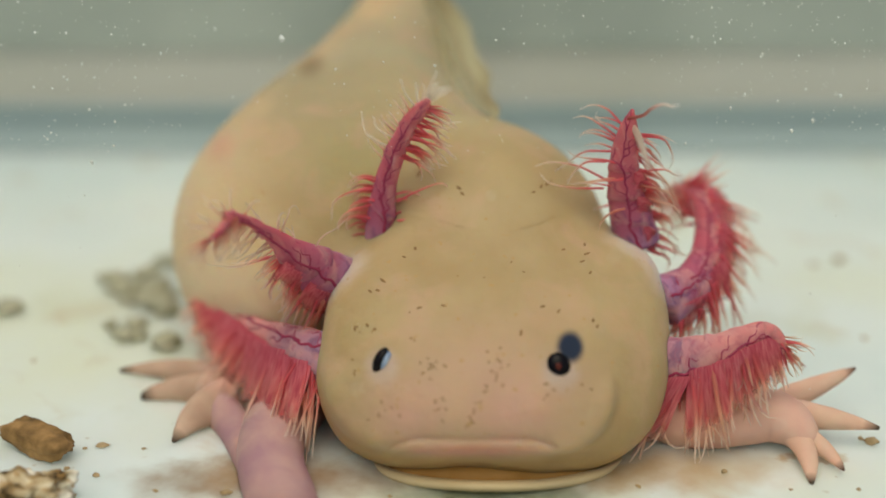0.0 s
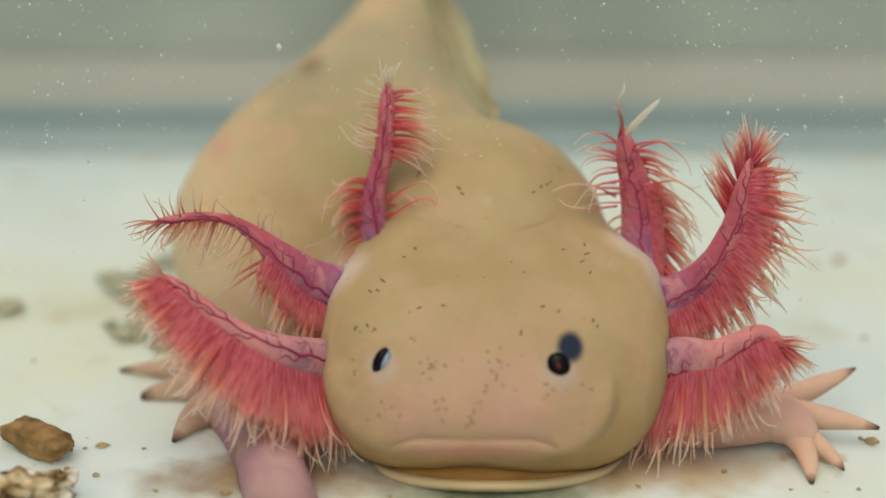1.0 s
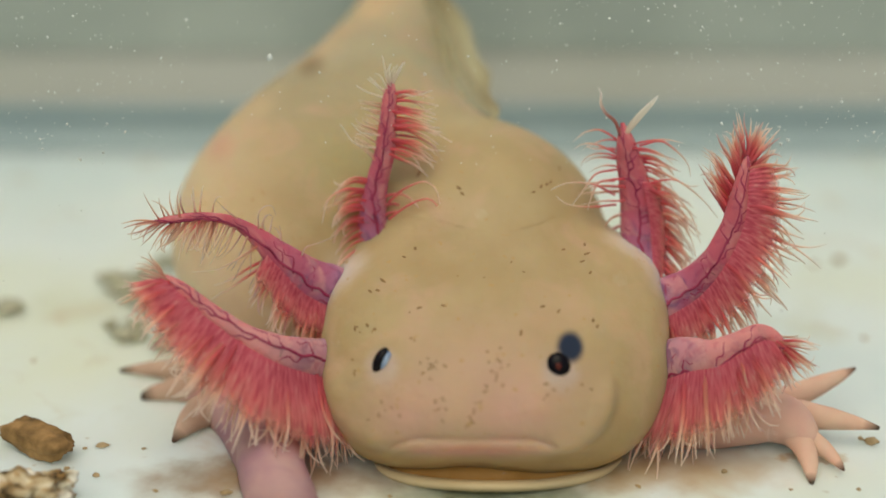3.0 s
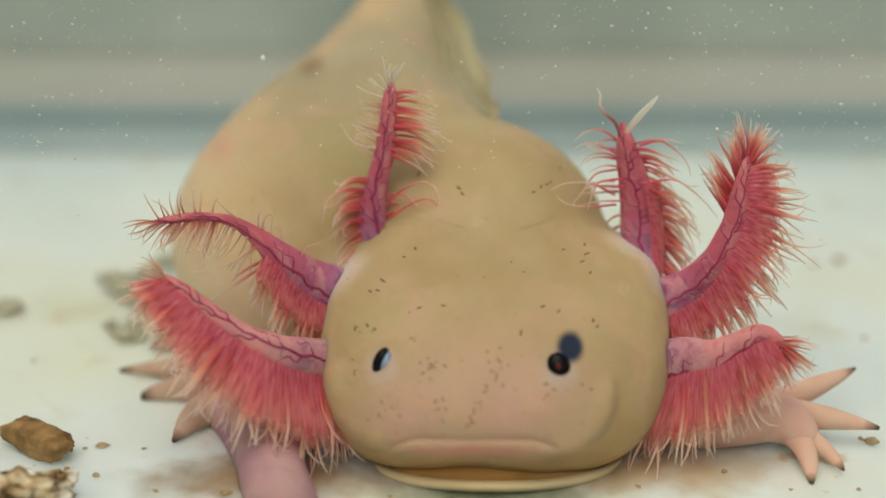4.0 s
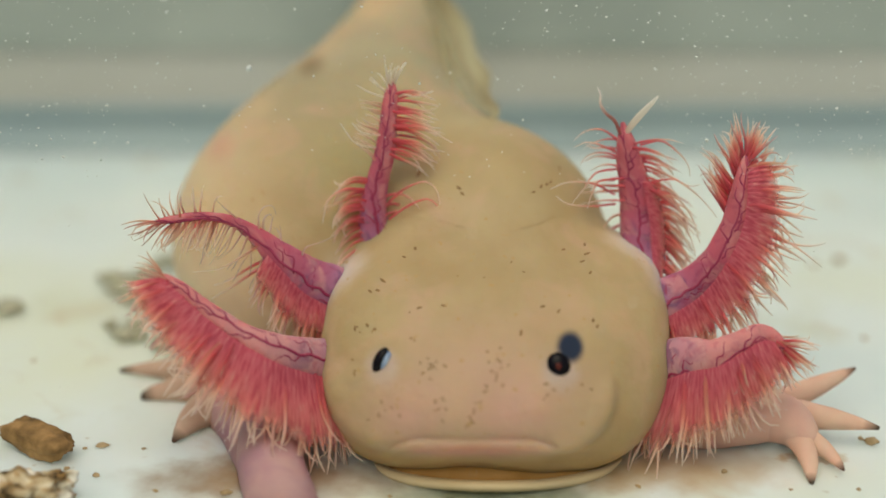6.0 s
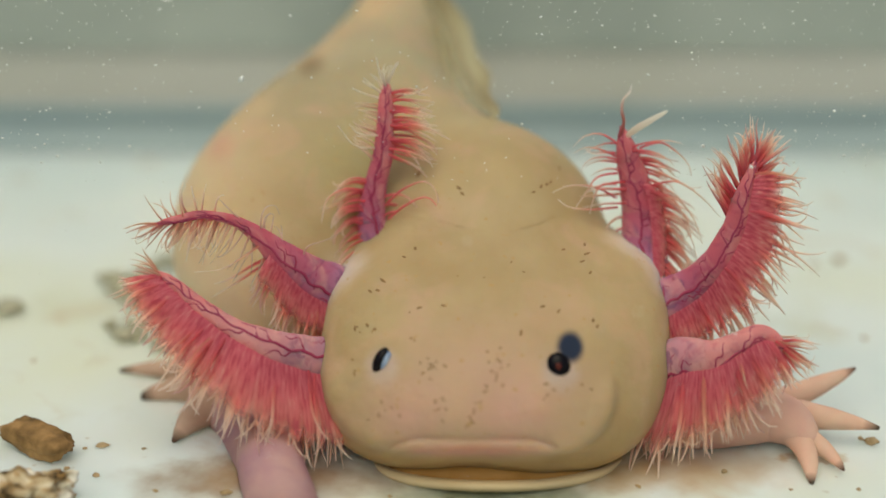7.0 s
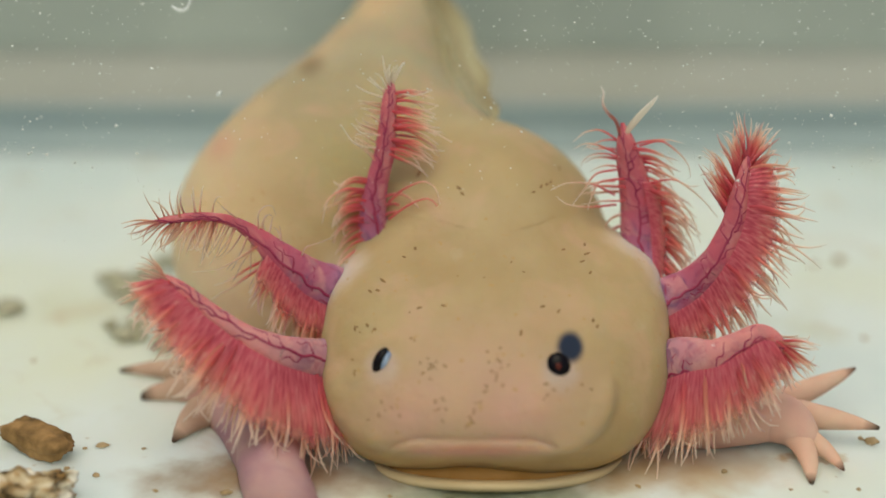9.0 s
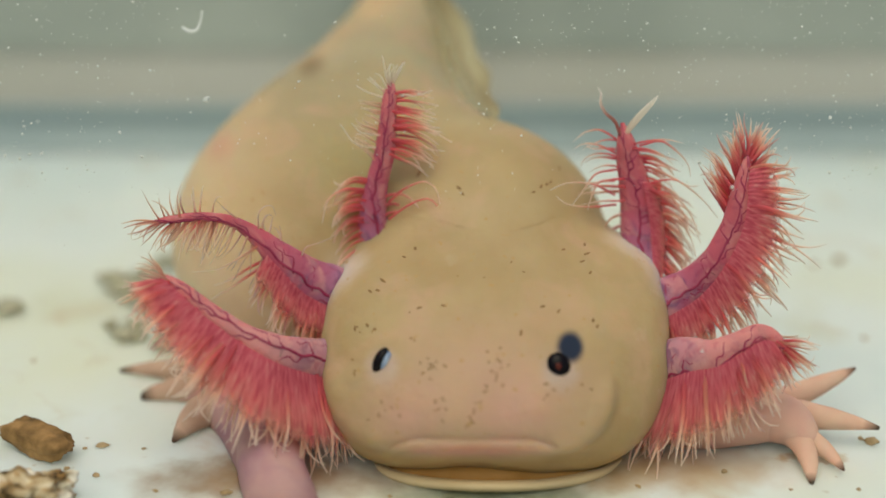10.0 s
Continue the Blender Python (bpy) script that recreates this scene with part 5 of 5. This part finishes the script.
SPECK_MESHES = [speck_mesh(s, 60 + k) for k, s in enumerate((0.14, 0.18, 0.22, 0.28, 0.36, 0.46))]
for k in range(230):
    deep = drift.uniform(0, 15)
    wide = 1 + deep / 220
    x, z = drift.uniform(-59, 59) * wide, drift.uniform(12, 36) * wide if k % 5 else drift.uniform(-32, 34) * wide
    if -34 < x < 30 and z > 2 and (x < 6 or z < 22) and drift.random() < 0.75:
        x = drift.uniform(34, 59) if drift.random() < 0.6 else drift.uniform(-58, -36)
    if -50 < x < 40 and z < 12:
        deep = drift.uniform(-30, -16)
    ob = new("water_speck", drift.choice(SPECK_MESHES[:4]) if k % 9 else drift.choice(SPECK_MESHES[3:]))
    tagged(ob, "tiny pale speck drifting in the clear water", "speck", "specks in the water")
    SPECKS.append((ob, (x, deep, z), (drift.gauss(-0.35, 0.5), drift.gauss(0, 0.15), drift.gauss(-0.75, 0.35))))
dust_items = []
for k in range(1300):
    deep = drift.uniform(2, 13)
    wide = 1 + deep / 220
    at = np.array((drift.uniform(-62, 62) * wide, deep, drift.uniform(10, 42) * wide)) * MM
    if -34e-3 < at[0] < 32e-3 and (at[0] < 6e-3 or at[2] < 24e-3) and drift.random() < 0.8:
        continue
    size = drift.uniform(0.04, 0.105) * MM
    corners = [at + np.array(c) * size * drift.uniform(0.7, 1.3) for c in ((1, 0, 0), (-1, 0, 0), (0, 1, 0), (0, -1, 0), (0, 0, 1), (0, 0, -1))]
    dust_items.append((corners, [(0, 2, 4), (2, 1, 4), (1, 3, 4), (3, 0, 4), (2, 0, 5), (1, 2, 5), (3, 1, 5), (0, 3, 5)], [(0, 0)] * 6))
_v, _f, _u = join(dust_items)
dust = tagged(new("suspended_dust", mesh_of("suspended_dust", _v, _f, SPECK)), "fine pale dust suspended in the clear water", "dust", kind="stuff")
flake = tagged(new("water_speck", speck_mesh(0.75, 77)), "pale flake drifting in the clear water", "speck", "specks in the water")
FLAKE_ROWS = [(0.0, (-21.86, 5.00, 28.07)), (2.5, (-23.24, 5.00, 25.70)), (5.5, (-26.16, 5.00, 24.70)), (7.0, (-27.69, 5.00, 22.70)), (8.5, (-29.91, 5.00, 21.17)), (10.0, (-32.52, 5.00, 20.10))]
fibre = tagged(new("water_fibre", tube("water_fibre", [(1.4, 0, 1.6, 0.10), (1.2, 0, 0.3, 0.16), (0.7, 0.1, -0.9, 0.2), (-0.2, 0, -1.2, 0.24), (-1.0, -0.1, -0.8, 0.2), (-1.4, 0, -0.5, 0.06)], SPECK, 24, 8)),
               "curled pale fibre drifting in the clear water", "fibre")
FIBRE_ROWS = [(0.0, (-38.70, 0.00, 38.32)), (4.0, (-37.42, 0.00, 34.73)), (8.6, (-35.25, 0.00, 33.67)), (9.1, (-34.57, 0.00, 32.55)), (9.5, (-33.98, 0.00, 31.42)), (10.0, (-33.38, 0.00, 30.07))]


# ---- what moves ----
FLICK = (0.0, 0.1, 0.2, 0.3, 0.4, 0.5, 0.7, 1.0, 1.6, 2.7)
PACES = {"quick": (1.0, 0.64, 0.14, -0.12, -0.14, -0.12, -0.09, -0.05, -0.04, 0.0),
         "even": (1.0, 0.62, 0.2, -0.04, -0.1, -0.12, -0.1, -0.08, -0.06, 0.0),
         "slow": (1.0, 0.76, 0.48, 0.28, 0.2, 0.16, 0.09, 0.02, -0.03, 0.0)}


def motions():
    for g in GILLS:
        first = list(zip(FLICK, PACES[g.pace]))
        again = [(t + 6.5, v) for t, v in first]
        times = first + [(3.8, 0.0), (5.0, 0.01), (5.7, 0.02), (6.15, 0.04), (6.3, 0.45), (6.42, 0.92)] + again[:-1] + [(9.2, 0.0), (10.0, 0.0)]
        for piece, rows in zip(g.pieces, g.rows(times)):
            walk(piece, rows)
        pace = [max(0.0, v) for v in PACES[g.pace][:5]]
        beat = list(zip((0.0, 0.1, 0.2, 0.3, 0.4), pace))
        g.sweep(beat + [(0.6, 0.0), (6.15, 0.0), (6.3, 0.45)] + [(t + 6.5, v) for t, v in beat] + [(7.1, 0.0), (10.0, 0.0)])
    waft = [(0.0, 1.6), (0.1, 1.2), (0.2, 0.9), (0.4, 1.0), (0.6, 0.94), (0.9, 0.72), (1.3, 0.38), (2.0, 0.13), (2.7, 0.05), (5.0, 0.0), (6.2, 0.0), (6.36, 0.8), (6.5, 1.6), (6.6, 1.2), (6.7, 0.95), (6.85, 0.92),
            (7.0, 0.8), (7.2, 0.68), (7.5, 0.52), (8.0, 0.28), (8.5, 0.16), (9.2, 0.08), (10.0, 0.03)]
    walk(thread, [(t, Matrix.Translation(mm(ROOT + np.array((0, 0, 0.3 * v)))) @ pose(0, 0, 0, 0, 52 * v, 0)) for t, v in waft])
    nod = [(0.0, 100), (0.1, 64), (0.2, 36), (0.4, 24), (0.6, 14), (0.9, 6), (1.5, 0), (6.2, 0), (6.36, 45), (6.5, 95), (6.6, 64), (6.7, 36), (6.9, 24), (7.1, 16), (7.4, 6), (8.0, 0), (10.0, 0)]
    walk(blade, [(t, Matrix.Translation(mm(BLADE_ROOT)) @ pose(0, 0, 0, 0, v, 0)) for t, v in nod])
    for ob, at, speed in SPECKS:
        rows = []
        for t in (0.0, 3.3, 6.6, 10.0):
            sway = 0.4 * math.sin(t * 0.8 + at[0])
            place = [at[i] + speed[i] * (t - 5.0) * (0.8 if i else 1.0) for i in range(3)]
            rows.append((t, Matrix.Translation(lean_place(place[0] + sway, place[1], place[2])) @ pose(0, 0, 0, 12 * t, 0, at[0] * 7)))
        walk(ob, rows)
    walk(dust, [(t, Matrix.Translation(Vector((-0.0003 * t, 0, -0.0006 * (t - 5)))) @ axolotl.matrix_basis) for t in (0.0, 5.0, 10.0)])
    walk(flake, [(t, Matrix.Translation(lean_place(*p)) @ pose(0, 0, 0, 0, 6 * t, 0)) for t, p in FLAKE_ROWS])
    walk(fibre, [(t, Matrix.Translation(lean_place(*p)) @ pose(0, 0, 0, -PITCH, 0, 0)) for t, p in FIBRE_ROWS])


motions()
